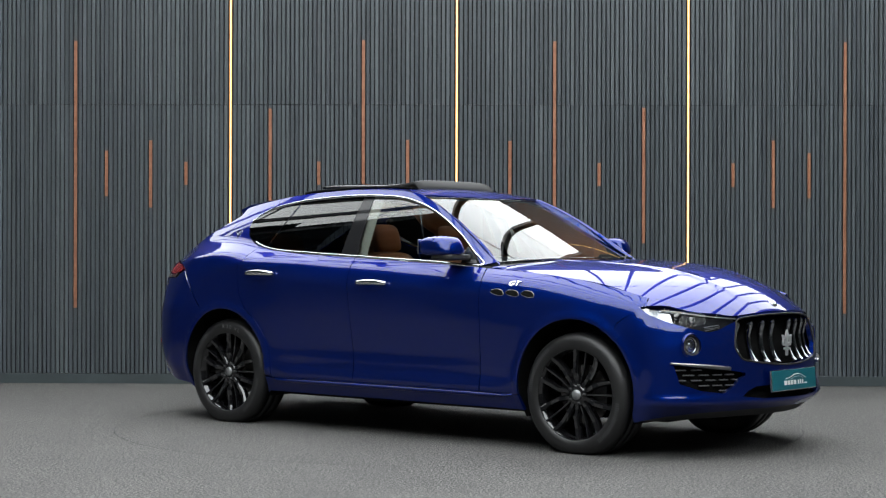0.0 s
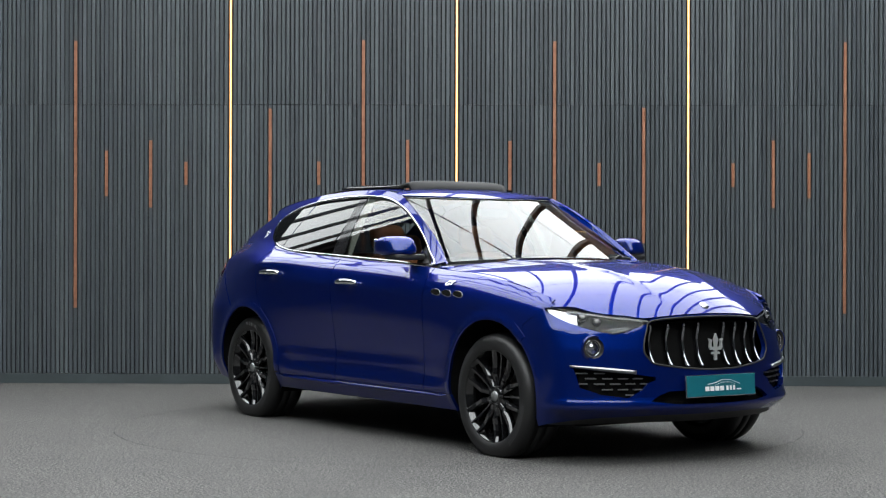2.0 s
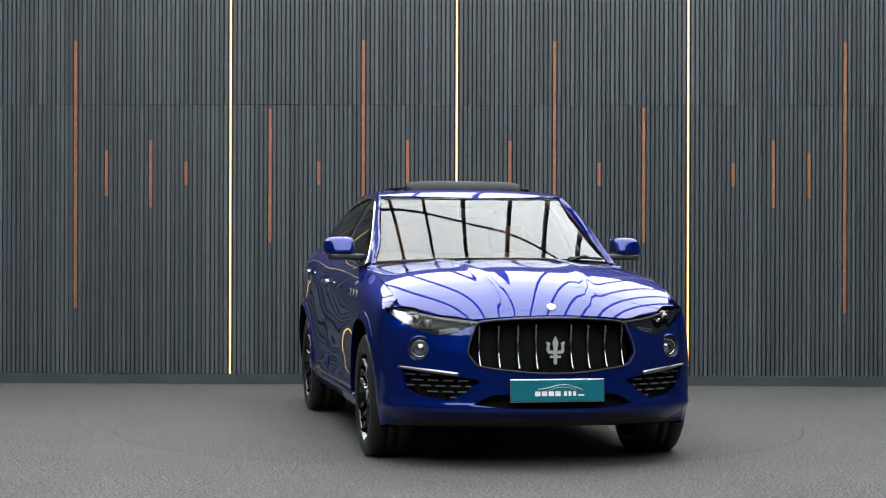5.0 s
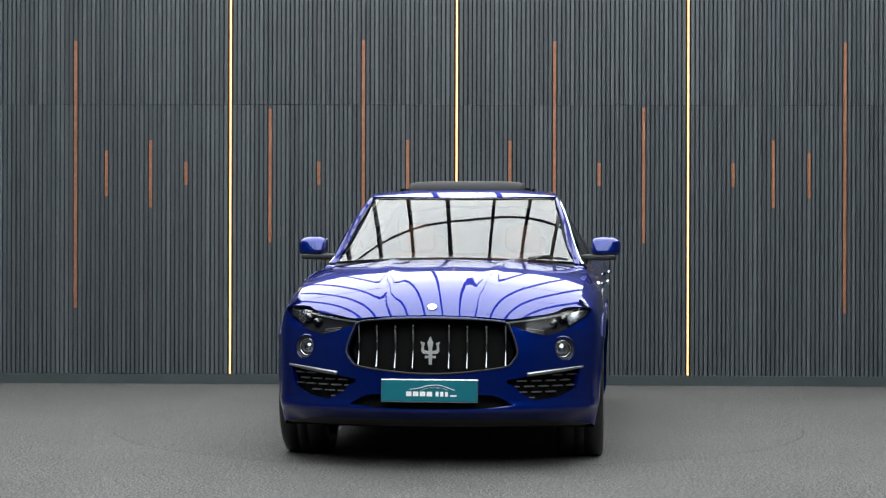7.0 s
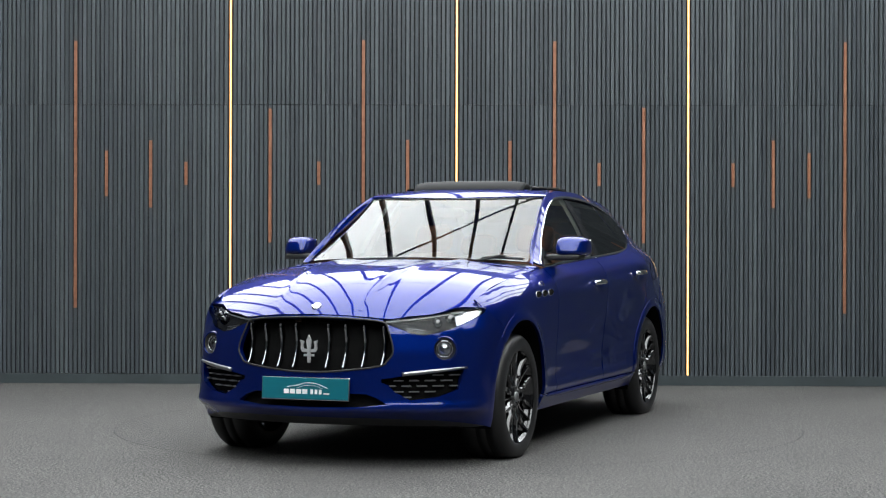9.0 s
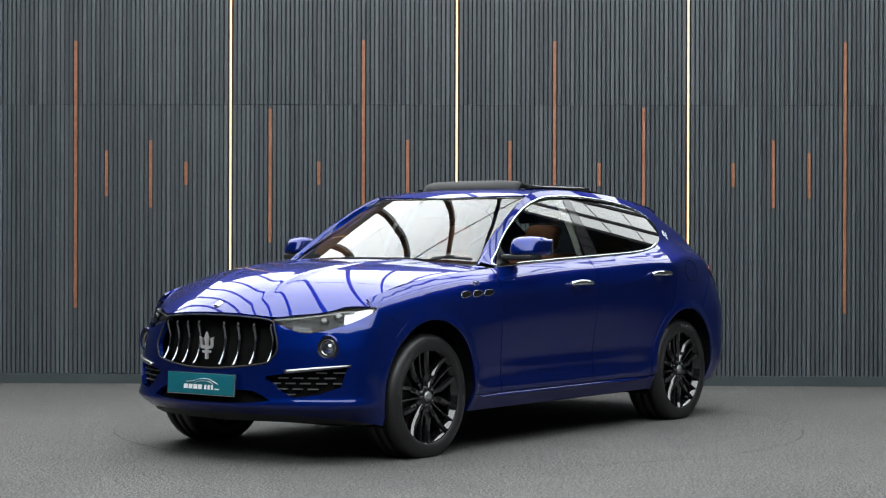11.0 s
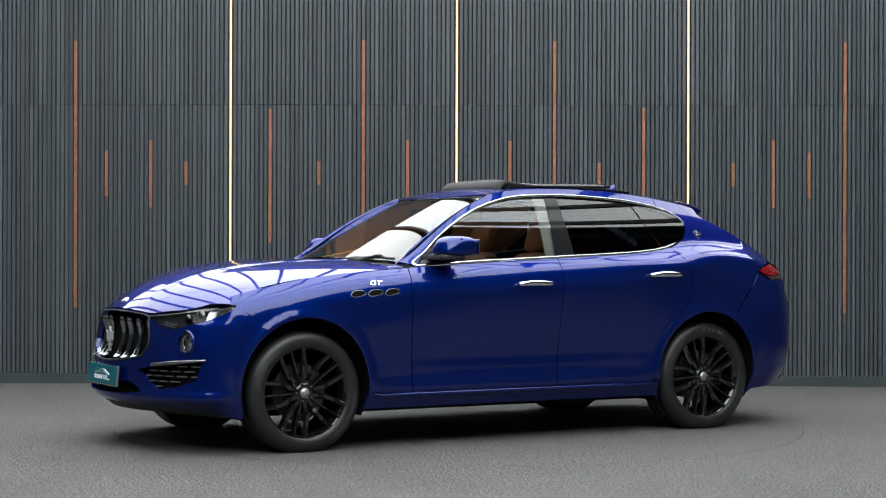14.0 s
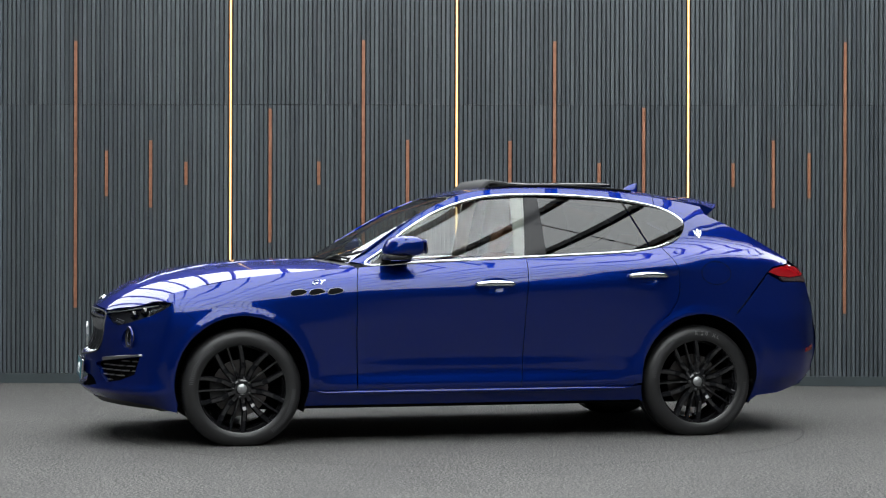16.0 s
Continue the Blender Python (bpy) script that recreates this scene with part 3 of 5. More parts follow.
PAINT = paint_material()
GLASS = glass_material("clear_glass", (0.80, 0.86, 0.84), 1.74)
PRIVACY = glass_material("dark_tinted_glass", (0.10, 0.11, 0.12), 1.57)
LENS = glass_material("lamp_lens", (0.80, 0.82, 0.84), 1.30)
CHROME = material("chrome", (0.80, 0.81, 0.83), 0.06, 1.0)
TRIM = material("dark_satin_trim", (0.34, 0.345, 0.355), 0.3, 1.0)
SATIN = material("satin_metal", (0.62, 0.63, 0.65), 0.22, 1.0)
CAPGREY = material("cap_grey", (0.32, 0.325, 0.33), 0.3, 0.6)
EMBLEM = material("emblem_metal", (0.55, 0.56, 0.57), 0.3, 0.45)
PILLAR = material("pillar_black", (0.012, 0.012, 0.013), 0.06, Specular_IOR_Level=0.18)
BARS = material("dark_chrome", (0.30, 0.31, 0.33), 0.12, 1.0)
GLOSS = material("gloss_black", (0.006, 0.006, 0.007), 0.12, 0.0, 1.0)
BLACK = grained("black_plastic", (0.016, 0.016, 0.017), 0.55, 400)
MATT = grained("matt_black", (0.006, 0.006, 0.006), 0.9, 200, Specular_IOR_Level=0.05)
RUBBER = grained("tyre_rubber", (0.011, 0.011, 0.0115), 0.46, 120, 0.4)
RUBDIM = material("sidewall_relief", (0.055, 0.055, 0.058), 0.6)
RUBMARK = material("raised_rubber", (0.13, 0.13, 0.133), 0.6)
RIM = material("black_alloy", (0.007, 0.007, 0.008), 0.07, 0.2, 1.0)
DISC = grained("brake_iron", (0.16, 0.15, 0.145), 0.38, 90, 0.1, metal=0.9)
TAN = grained("tan_leather", (0.30, 0.105, 0.035), 0.48, 260, 0.35)
PALE = grained("pale_lining", (0.42, 0.40, 0.36), 0.85, 300)
REDLENS = material("red_lens", (0.24, 0.004, 0.007), 0.08, 0.0, 1.0)
SMOKED = material("smoked_lens", (0.045, 0.030, 0.030), 0.12, 0.0, 1.0)
TEAL = material("teal_plate", (0.004, 0.13, 0.17), 0.30, 0.0, 0.6)
WHITE = material("white_print", (0.82, 0.83, 0.84), 0.45)
LAMPGREY = material("lamp_reflector", (0.17, 0.175, 0.18), 0.32, 0.3)
# pale grey puts the glints of the gloss black intake mesh into the colour
CELL = material("intake_glint_grey", (0.20, 0.20, 0.205), 0.3, 0.6)
DEFLECT = material("dark_deflector", (0.012, 0.012, 0.013), 0.6, Specular_IOR_Level=0.25)
HOUSING = material("lamp_housing", (0.022, 0.022, 0.025), 0.8, Specular_IOR_Level=0.1)

def rounded(lo, hi, power=4.0, taper=None, n=20):
    """A rounded block: a cushion-like solid in the given bounds."""
    bm = bmesh.new()
    bmesh.ops.create_uvsphere(bm, u_segments=n * 2, v_segments=n, radius=1.0)
    c = [(a + b) / 2 for a, b in zip(lo, hi)]
    h = [(b - a) / 2 for a, b in zip(lo, hi)]
    for v in bm.verts:
        q = [math.copysign(abs(k) ** (2 / power), k) for k in v.co]
        p = Vector((c[0] + h[0] * q[0], c[1] + h[1] * q[1], c[2] + h[2] * q[2]))
        v.co = taper(p) if taper else p
    return bm


# ---- car: body ----
car = empty("car", "glossy blue sport utility car with black wheels on the turntable", "car")


def arc(cy, rx, rz, a0, a1, n=28, cz=0.385):
    return [(cy + rx * math.cos(radians(a0 + (a1 - a0) * k / n)), cz + rz * math.sin(radians(a0 + (a1 - a0) * k / n))) for k in range(n + 1)]


FA, RA = (1.502, .415, .425), (-1.502, .405, .418)
GAP = 0.004


def belt(y):
    return (y, float(BELT_Z(y)))


def steps(a, b, n):
    return [a + (b - a) * k / n for k in range(n + 1)]


DLO_LOW = [(.70, 1.118), (.3, 1.139), (-.32, 1.168), (-.96, 1.199), (-1.2, 1.226), (-1.33, 1.262), (-1.42, 1.31)]
DLO_UP = [(-1.468, 1.38), (-1.452, 1.43), (-1.32, 1.50), (-1.04, 1.552), (-.65, 1.578), (-.34, 1.578), (-.07, 1.553), (.19, 1.473), (.42, 1.345), (.60, 1.205)]
DLO = spline(DLO_LOW + DLO_UP, True, 8)


def s_y(y):
    """Length along the bumper's plan curve where it reaches y."""
    return float(np.interp(-y, -_py[300:], _s[300:]))


def body_sides():
    for sign in (1, -1):
        L = side_lift(sign)
        fl = sign < 0
        fender = [(.783, .338), (1.085, .338)] + arc(*FA, 183, 50) + [(1.80, .79), (1.945, .893)] + [belt(y) for y in steps(1.945, .765, 26)] + [(.778, 1.05), (.787, 1.0), (.79, .7)]
        patch("front_wing", fender, L, PAINT, car, flip=fl)
        door = [(.783 - GAP * 2, .338), (.785, .7), (.782, 1.0), (.772, 1.05), (.757, float(BELT_Z(.757)))] + [belt(y) for y in steps(.74, -.338, 30)] + [(-.308, .8), (-.288, .338)]
        fd = patch("front_door", door, L, PAINT, car, flip=fl)
        rdoor = [(-.293, .338), (-.313, .8), (-.343, float(BELT_Z(-.343)))] + [belt(y) for y in steps(-.36, -1.26, 24)] + spline([(-1.272, 1.235), (-1.335, 1.12), (-1.352, 1.02), (-1.338, .90), (-1.28, .80)]) + arc(-1.502, .452, .465, 52, 3, 20)[1:] + [(-1.05, .338)]
        rd = patch("rear_door", rdoor, L, PAINT, car, flip=fl)
        sill = [(1.085, .335), (-1.055, .335)] + arc(*RA, -6, -22, 6) + [(-1.10, .243), (1.10, .243)] + arc(*FA, 200, 188, 6)
        patch("sill", sill, L, PAINT, car, flip=fl, edge=0.03, step=0.025, depth=0.02, offset=0.004)
        tube("sill_crease", [(sign * (float(SIDE(y, .322)) + .012), y, .322 + .012 * (abs(y + .0) > 1.0)) for y in steps(1.04, -1.04, 40)], [0.004 + 0.009 * min(1, (1.04 - abs(y)) / 0.25) for y in steps(1.04, -1.04, 40)], PAINT, car, "raised crease along the sill", False, 1.0, 10)
        quarter = spline([(-1.277, 1.235), (-1.340, 1.12), (-1.357, 1.02), (-1.343, .90), (-1.285, .797)]) + arc(-1.502, .452, .465, 51, 3, 20)[1:] + [(-1.055, .338)] + arc(*RA, -2, 122, 40)
        quarter += [(-1.765, .815), (-2.0, 1.065), (-2.06, 1.105), (-2.22, 1.130), (-2.25, 1.16)] + [(-2.12, 1.230), (-1.98, 1.306), (-1.82, 1.382), (-1.70, 1.436), (-1.66, 1.46)] + [(y, float(RAIL_Z(y))) for y in steps(-1.64, -1.30, 10)]
        quarter += [(-1.30, 1.512), (-1.40, 1.475), (-1.462, 1.435), (-1.480, 1.38), (-1.43, 1.305), (-1.34, 1.255)]
        patch("rear_quarter", quarter, L, PAINT, car, flip=fl)
        bumper = arc(*RA, 117, 205, 26) + [(-1.93, .255), (-2.08, .27), (-2.28, .32), (-2.39, .40), (-2.45, .50), (-2.46, .62), (-2.425, .72), (-2.395, .85), (-2.35, 1.0), (-2.24, 1.005), (-2.13, 1.005), (-2.015, 1.06), (-1.77, .805)]
        patch("rear_bumper_side", bumper, L, PAINT, car, flip=fl)
        tail = [(-2.022, 1.073), (-2.10, 1.046), (-2.20, 1.036), (-2.34, 1.050), (-2.31, 1.10), (-2.22, 1.118), (-2.07, 1.098)]
        lamp = patch("tail_lamp", tail, L, REDLENS, car, "red wrap-around tail lamp", flip=fl, step=0.02, offset=0.003)
        lower = [(-2.105, 1.041), (-2.14, 1.012), (-2.24, 1.010), (-2.352, 1.002), (-2.345, 1.046), (-2.20, 1.032)]
        patch("lower_lens", lower, L, SMOKED, lamp, "smoked lower lens", flip=fl, step=0.02, offset=0.002)
        for (cy, rx, rz), a0, a1 in ((FA, 186, 45), (RA, -4, 120)):
            lip = arc(cy, rx - .002, rz - .002, a0, a1, 36) + arc(cy, rx + .046, rz + .046, a1, a0, 36)
            patch("arch_lip", lip, L, PAINT, car, flip=fl, offset=0.004, depth=0.02, step=0.025)
        # frame over the windows, up to the roof rail
        top = [(y, z) for y, z in spline([(.70, 1.118)] + DLO_UP[::-1], False, 8)]
        rim = [p for p in top if p[0] > -1.30] + [(y, float(RAIL_Z(y))) for y in steps(-1.297, .80, 40)]
        patch("roof_side_rail", rim, L, PAINT, car, flip=fl, step=0.02, offset=0.0005)
        # glass and pillar trims
        back = 0.006
        G = glazing_lift(sign)

        def cut(y0, y1, slope0=0, slope1=0):
            out = []
            for y, z in DLO:
                a, b = y0 + slope0 * (z - 1.17), y1 + slope1 * (z - 1.17)
                out.append((min(max(y, a), b), z))
            return out
        patch("door_glass", cut(-.335, 2, -.14, 0), G, GLASS, fd, "clear door window", flip=fl, depth=0, offset=-back)
        patch("pillar_trim", [(-.330, 1.166), (-.478, 1.172), (-.482, 1.578), (-.388, 1.578)], G, PILLAR, fd, "gloss black pillar trim", flip=fl, offset=-back + 0.002, depth=0.006)
        patch("door_glass", cut(-1.218, -.472, .42, -.02), G, PRIVACY, rd, "dark tinted door window", flip=fl, depth=0, offset=-back)
        patch("quarter_glass", cut(-2, -1.232, 0, .42), G, PRIVACY, rd, "dark tinted quarter window", flip=fl, depth=0, offset=-back)
        pts = np.array(DLO)
        P = L(pts[:, 0], pts[:, 1])
        tube("window_trim", [tuple(p) for p in P], 0.0095, CHROME, car, "chrome strip round the side windows", True, 0.6, 8, Vector((1, 0, 0)))
        # door handles
        for d, y0, y1, z in ((fd, .025, -.235, .998), (rd, -1.0, -1.262, 1.05)):
            ys = [y0 + (y1 - y0) * k / 12 for k in range(13)]
            out = [0.004 + 0.034 * math.sin(math.pi * (k + 0.6) / 13.2) ** 0.5 for k in range(13)]
            zz = [z + 0.006 * math.sin(math.pi * k / 12) for k in range(13)]
            p = [(sign * (float(SIDE(y, zq)) + o), y, zq) for y, o, zq in zip(ys, out, zz)]
            tube("door_handle", p, [0.010 + 0.006 * math.sin(math.pi * k / 12) for k in range(13)], CHROME, d, "chrome pull handle", False, 1.25, 8, Vector((0, 0, 1)))
        # shutters behind the front wheels
        for k in range(3):
            y0 = 1.205 - k * 0.116
            z0 = .948 + k * 0.004
            hole = spline([(y0, z0 - .012), (y0 - .03, z0 - .020), (y0 - .085, z0 - .008), (y0 - .10, z0 + .006), (y0 - .07, z0 + .019), (y0 - .018, z0 + .012)], True, 5)
            v = patch("wing_vent", hole, L, MATT, car, "oval black side vent with chrome rim", flip=fl, step=0.02, edge=0.01, offset=0.002, depth=0.004)
            h = np.array(hole)
            tube("vent_rim", [tuple(p) for p in L(h[:, 0], h[:, 1])], 0.0022, CAPGREY, v, "thin metal vent rim", True, 1.0, 6, Vector((1, 0, 0)))
        # fuel flap groove
        ring = [(-1.62 + .108 * math.cos(k * math.tau / 40), 1.068 + .075 * math.sin(k * math.tau / 40)) for k in range(40)]
        if sign < 0:
            h = np.array(ring)
            tube("fuel_flap_gap", [tuple(p) for p in L(h[:, 0], h[:, 1])], 0.0022, MATT, car, "thin dark gap round the fuel flap", True, 1.0, 5, Vector((1, 0, 0)))


def body_top():
    P = [fascia_lift(np.array(s_of(x)), np.array(z)) for x, z in dense(LIP_EDGE[:-1], 0.05, False)]
    edge = [(float(p[0]), float(p[1]) - 0.002) for p in P]
    right = edge + [(float(SIDE(y, BELT_Z(y))) - 0.003, y) for y in steps(1.925, .82, 22)] + [(.80, .805), (.74, .845), (.66, .885), (.5, .950), (.25, 1.003), (0, 1.018)]
    full = right + [(-x, y) for x, y in right[-2:0:-1]]
    patch("bonnet", full, bonnet_lift, PAINT, car, "creased glossy blue bonnet")
    roof = [(float(RAIL_X(y)) - 0.002, y) for y in steps(.04, -1.64, 36)]
    half = [(0, .128), (.3, .10), (.45, .075)] + roof + [(.3, -1.66), (0, -1.67)]
    full = half + [(-x, y) for x, y in half[-2:0:-1]]
    hole = [(.46, -.18), (.46, -.86), (.40, -.90), (-.40, -.90), (-.46, -.86), (-.46, -.18), (-.40, -.15), (.40, -.15)]
    patch("roof", full, roof_lift, PAINT, car, holes=[hole])
    glass = [(-1, 0), (1, 0), (1, 1), (-1, 1)]
    patch("windscreen", glass, screen_lift, GLASS, car, "raked clear windscreen", step=0.06, edge=0.05, depth=0, flip=True)
    for sign in (1, -1):
        # windscreen pillar: from the glass edge out to the rail
        rows = []
        for k in range(21):
            v = k / 20
            a = screen_lift(np.array(sign * 1.0), np.array(v))
            y = .83 + (.06 - .83) * v
            b = np.array([sign * float(RAIL_X(y)), y, float(RAIL_Z(y))])
            mid = (a + b) / 2 + np.array([sign * .006, .006, .008])
            rows.append((a, mid, b))
        bm = bmesh.new()
        vs = [[bm.verts.new(tuple(p)) for p in r] for r in rows]
        for r0, r1 in zip(vs, vs[1:]):
            for j in range(2):
                bm.faces.new((r0[j], r0[j + 1], r1[j + 1], r1[j]) if sign > 0 else (r0[j + 1], r0[j], r1[j], r1[j + 1]))
        part("windscreen_pillar", bm, PAINT, car, smooth=True)
        part("pillar_base", rounded((.745 * sign if sign > 0 else -.835, .765, 1.055), (.835 if sign > 0 else -.745, .885, 1.118), 3), PAINT, car, smooth=True)
    # black band round the windscreen
    for name, c in (("header_seal", [(u, 0.985) for u in steps(-1, 1, 24)]), ("scuttle_seal", [(u, 0.012) for u in steps(-1, 1, 24)])):
        p = [tuple(screen_lift(np.array(u), np.array(v)) + np.array([0, 0, 0.003])) for u, v in c]
        tube(name, p, 0.005, GLOSS, car, "black windscreen seal", False, 0.5)
    cowl = bmesh.new()
    rows = []
    for k in range(25):
        u = -1 + k / 12
        a = screen_lift(np.array(u), np.array(0.0))
        rows.append([cowl.verts.new((a[0], a[1] - 0.01, a[2] - 0.004)), cowl.verts.new((a[0] * 1.02, a[1] + 0.075, a[2] - 0.03))])
    for r0, r1 in zip(rows, rows[1:]):
        cowl.faces.new((r0[0], r0[1], r1[1], r1[0]))
    part("scuttle", cowl, BLACK, car)


LAMP_LOW = [(.923, .893), (.915, .868), (.89, .836), (.85, .806), (.80, .783), (.72, .757), (.64, .739), (.58, .750), (.52, .775), (.43, .806)]
HL = LAMP_LOW[::-1] + [(.905, .890), (.86, .877), (.75, .859), (.6, .838), (.45, .824)]
GRILLE = [(0, .838), (.22, .833), (.42, .815), (.455, .77), (.482, .66), (.455, .605), (.40, .570), (.15, .541), (0, .536)]
INTAKE = [(.82, .552), (.53, .517), (.42, .500), (.42, .482), (.46, .466), (.49, .430), (.57, .384), (.70, .402), (.795, .442)]
MIDDLE = [(0, .425), (.34, .418), (.40, .395), (.45, .362), (.30, .346), (0, .342)]


def on_fascia(points):
    return [(s_of(x), z) for x, z in points]


def mirrored(points):
    return [(-x, z) for x, z in points]


def front_end():
    arch_z = steps(.26, .71, 14)
    side_edge = [(s_y(1.905), .212)] + [(s_y(1.502 + .415 * math.sqrt(max(0, 1 - ((z - .385) / .425) ** 2))), z) for z in arch_z] + [(s_y(1.80), .785), (s_y(1.940), .888)]
    low = [(0, .283), (s_of(.4), .281), (s_of(.7), .268), (s_of(.85), .245), (s_of(.91), .225)]
    under = [(0, .232), (s_of(.4), .232), (s_of(.7), .226), (s_of(.88), .215)] + [(a, b - .002) for a, b in low[::-1]]
    patch("splitter", under + [(-a, b) for a, b in under[-2:0:-1]], fascia_lift, BLACK, car, "black lower lip under the bumper", flip=True, depth=0.05, offset=-0.004)
    hl_bottom = on_fascia(LAMP_LOW)
    top = on_fascia([(.425, .826), (.2, .846), (0, .850)])
    half = low + side_edge + hl_bottom + top
    full = half + [(-a, b) for a, b in half[-2:0:-1]]
    g = on_fascia(spline(GRILLE, False, 4))
    grille_hole = g + [(-a, b) for a, b in g[-2:0:-1]]
    mid = on_fascia(MIDDLE)
    mid_hole = mid + [(-a, b) for a, b in mid[-2:0:-1]]
    right_in, left_in = on_fascia(INTAKE), on_fascia(mirrored(INTAKE))
    fogs = [[(s_of(sg * .735) + .058 * math.cos(k * math.tau / 28), .664 + .058 * math.sin(k * math.tau / 28)) for k in range(28)] for sg in (1, -1)]
    patch("front_bumper", full, fascia_lift, PAINT, car, holes=[grille_hole, mid_hole, right_in, left_in] + fogs, step=0.028, depth=0.03, flip=True)
    # recessed dark backs
    grille = patch("grille", grille_hole, fascia_lift, MATT, car, "black concave radiator grille with upright dark chrome bars", offset=-0.075, flip=True, depth=0)
    for hole in (mid_hole, right_in, left_in):
        patch("intake_back", hole, fascia_lift, MATT, car, offset=-0.045, flip=True, depth=0)
    P = fascia_lift(np.array([p[0] for p in grille_hole]), np.array([p[1] for p in grille_hole]))
    tube("grille_frame", [tuple(p + np.array([0, 0.002, 0])) for p in P], 0.005, BLACK, grille, "black grille frame", True, 1.0, 8, Vector((0, 1, 0)))
    for x in (-.41, -.305, -.20, -.10, .10, .20, .305, .41):
        sx = s_of(x)
        zt, zb = .805 - .03 * abs(x), .555 + .06 * max(0, abs(x) - .2)
        bm = bmesh.new()
        rows = []
        for k in range(15):
            t = k / 14
            z = zb + (zt - zb) * t
            base = fascia_lift(np.array(sx), np.array(z))
            y = base[1] - 0.012 - 0.042 * math.sin(math.pi * min(1, t / 0.9)) ** 0.8
            w = 0.0085
            rows.append([bm.verts.new(q) for q in ((x - w, y - 0.035, z), (x - w * 0.9, y - 0.004, z), (x - w * 0.35, y + 0.004, z), (x + w * 0.35, y + 0.004, z), (x + w * 0.9, y - 0.004, z), (x + w, y - 0.035, z))])
        for r0, r1 in zip(rows, rows[1:]):
            for j in range(5):
                bm.faces.new((r0[j], r0[j + 1], r1[j + 1], r1[j]))
        bm.faces.new(rows[0])
        bm.faces.new(rows[-1][::-1])
        part("grille_bar", bm, BARS, grille, "upright dark chrome bar", True)
    front_emblem(grille)
    for sign in (1, -1):
        m = (lambda pts: pts) if sign > 0 else mirrored
        hl = on_fascia(m(HL))
        lamp = patch("headlamp", hl, fascia_lift, LENS, car, "slim swept headlamp with clear lens and dark housing", flip=True, depth=0, offset=0.002, step=0.02)
        patch("lamp_housing", hl, fascia_lift, HOUSING, lamp, "dark lamp housing", flip=True, depth=0, offset=-0.035, step=0.03)
        band = on_fascia(m([(.44, .820), (.6, .834), (.75, .855), (.86, .873), (.86, .866), (.75, .849), (.6, .828), (.44, .811)]))
        patch("light_bar", band, fascia_lift, LAMPGREY, lamp, "pale upper light guide", flip=True, depth=0.004, offset=-0.006)
        wedge = on_fascia(m([(.825, .862), (.905, .884), (.915, .884), (.905, .862), (.88, .836), (.84, .808), (.815, .800)]))
        patch("side_reflector", wedge, fascia_lift, SATIN, lamp, "bright outer reflector", flip=True, depth=0.004, offset=-0.018)
        for x, z in ((.705, .800), (.775, .822)):
            c = fascia_lift(np.array(s_of(sign * x)), np.array(z))
            bm = bmesh.new()
            bmesh.ops.create_uvsphere(bm, u_segments=16, v_segments=10, radius=0.030, matrix=Matrix.Translation((c[0] - sign * .004, c[1] - 0.034, c[2])))
            part("projector", bm, GLOSS, lamp, "round dark projector", True)
        for k in range(3):
            a = on_fascia(m([(.55, .770 + k * .010), (.65, .752 + k * .013), (.65, .755 + k * .013), (.55, .773 + k * .010)]))
            patch("lamp_fin", a, fascia_lift, CAPGREY, lamp, flip=True, depth=0.003, offset=-0.022)
        corner = [(1.930, .888), (1.957, .889), (1.957, .908), (1.925, float(BELT_Z(1.925)))]
        patch("lamp_corner", corner, side_lift(sign), PAINT, car, flip=sign < 0, depth=0, offset=-0.002)
        fog_lamp(sign)
        line = [(.835 - .305 * k / 16, .562 - .034 * (k / 16)) for k in range(17)]
        pts = [fascia_lift(np.array(s_of(sign * x)), np.array(z)) for x, z in line]
        tube("bumper_trim", [(p[0], p[1] + .006, p[2]) for p in pts], [0.005 + 0.007 * math.sin(math.pi * min(1, (k + 1) / 12) / 2) for k in range(17)], TRIM, car, "satin metal strip over the side intake", False, 1.0, 10)
        intake_mesh(sign)


def fog_lamp(sign):
    s0 = s_of(sign * .735)
    c = fascia_lift(np.array(s0), np.array(.664))
    e = 0.01
    n = np.cross(fascia_lift(np.array(s0), np.array(.664 + e)) - c, fascia_lift(np.array(s0 + e), np.array(.664)) - c)
    n /= np.linalg.norm(n)
    ax = Vector((n[0] * 0.35, n[1], 0)).normalized()
    turn = ax.to_track_quat("Z", "Y").to_matrix().to_4x4()
    at = Matrix.Translation(Vector(c) - ax * 0.025) @ turn
    bm = bmesh.new()
    prof = [(0.062, 0.02), (0.056, 0.018), (0.054, 0.0), (0.0, -0.006)]
    lathe(bm, prof, 28, at)
    lathe(bm, [(0.0625, 0.021), (0.064, 0.016)], 28, at)
    fog = part("fog_lamp", bm, BLACK, car, "round fog lamp in a blue scoop", True)
    bm = bmesh.new()
    lathe(bm, [(0.050, 0.008), (0.044, 0.014), (0.042, 0.004)], 28, at)
    ring = bmesh.new()
    lathe(ring, [(0.074, 0.012), (0.071, 0.024), (0.067, 0.025), (0.062, 0.014)], 36, at)
    part("fog_scoop", ring, PAINT, fog, "raised blue scoop round the lamp", True)
    part("fog_ring", bm, SATIN, fog, "chrome ring", True)
    bm = bmesh.new()
    lathe(bm, [(0.043, 0.008), (0.03, 0.014), (0.012, 0.017), (0, 0.0175)], 28, at)
    part("fog_lens", bm, LENS, fog, "clear domed lens", True)
    bm = bmesh.new()
    lathe(bm, [(0.038, 0.001), (0.02, -0.002), (0.016, 0.007), (0, 0.008)], 28, at)
    part("fog_reflector", bm, SATIN, fog, "bright reflector", True)


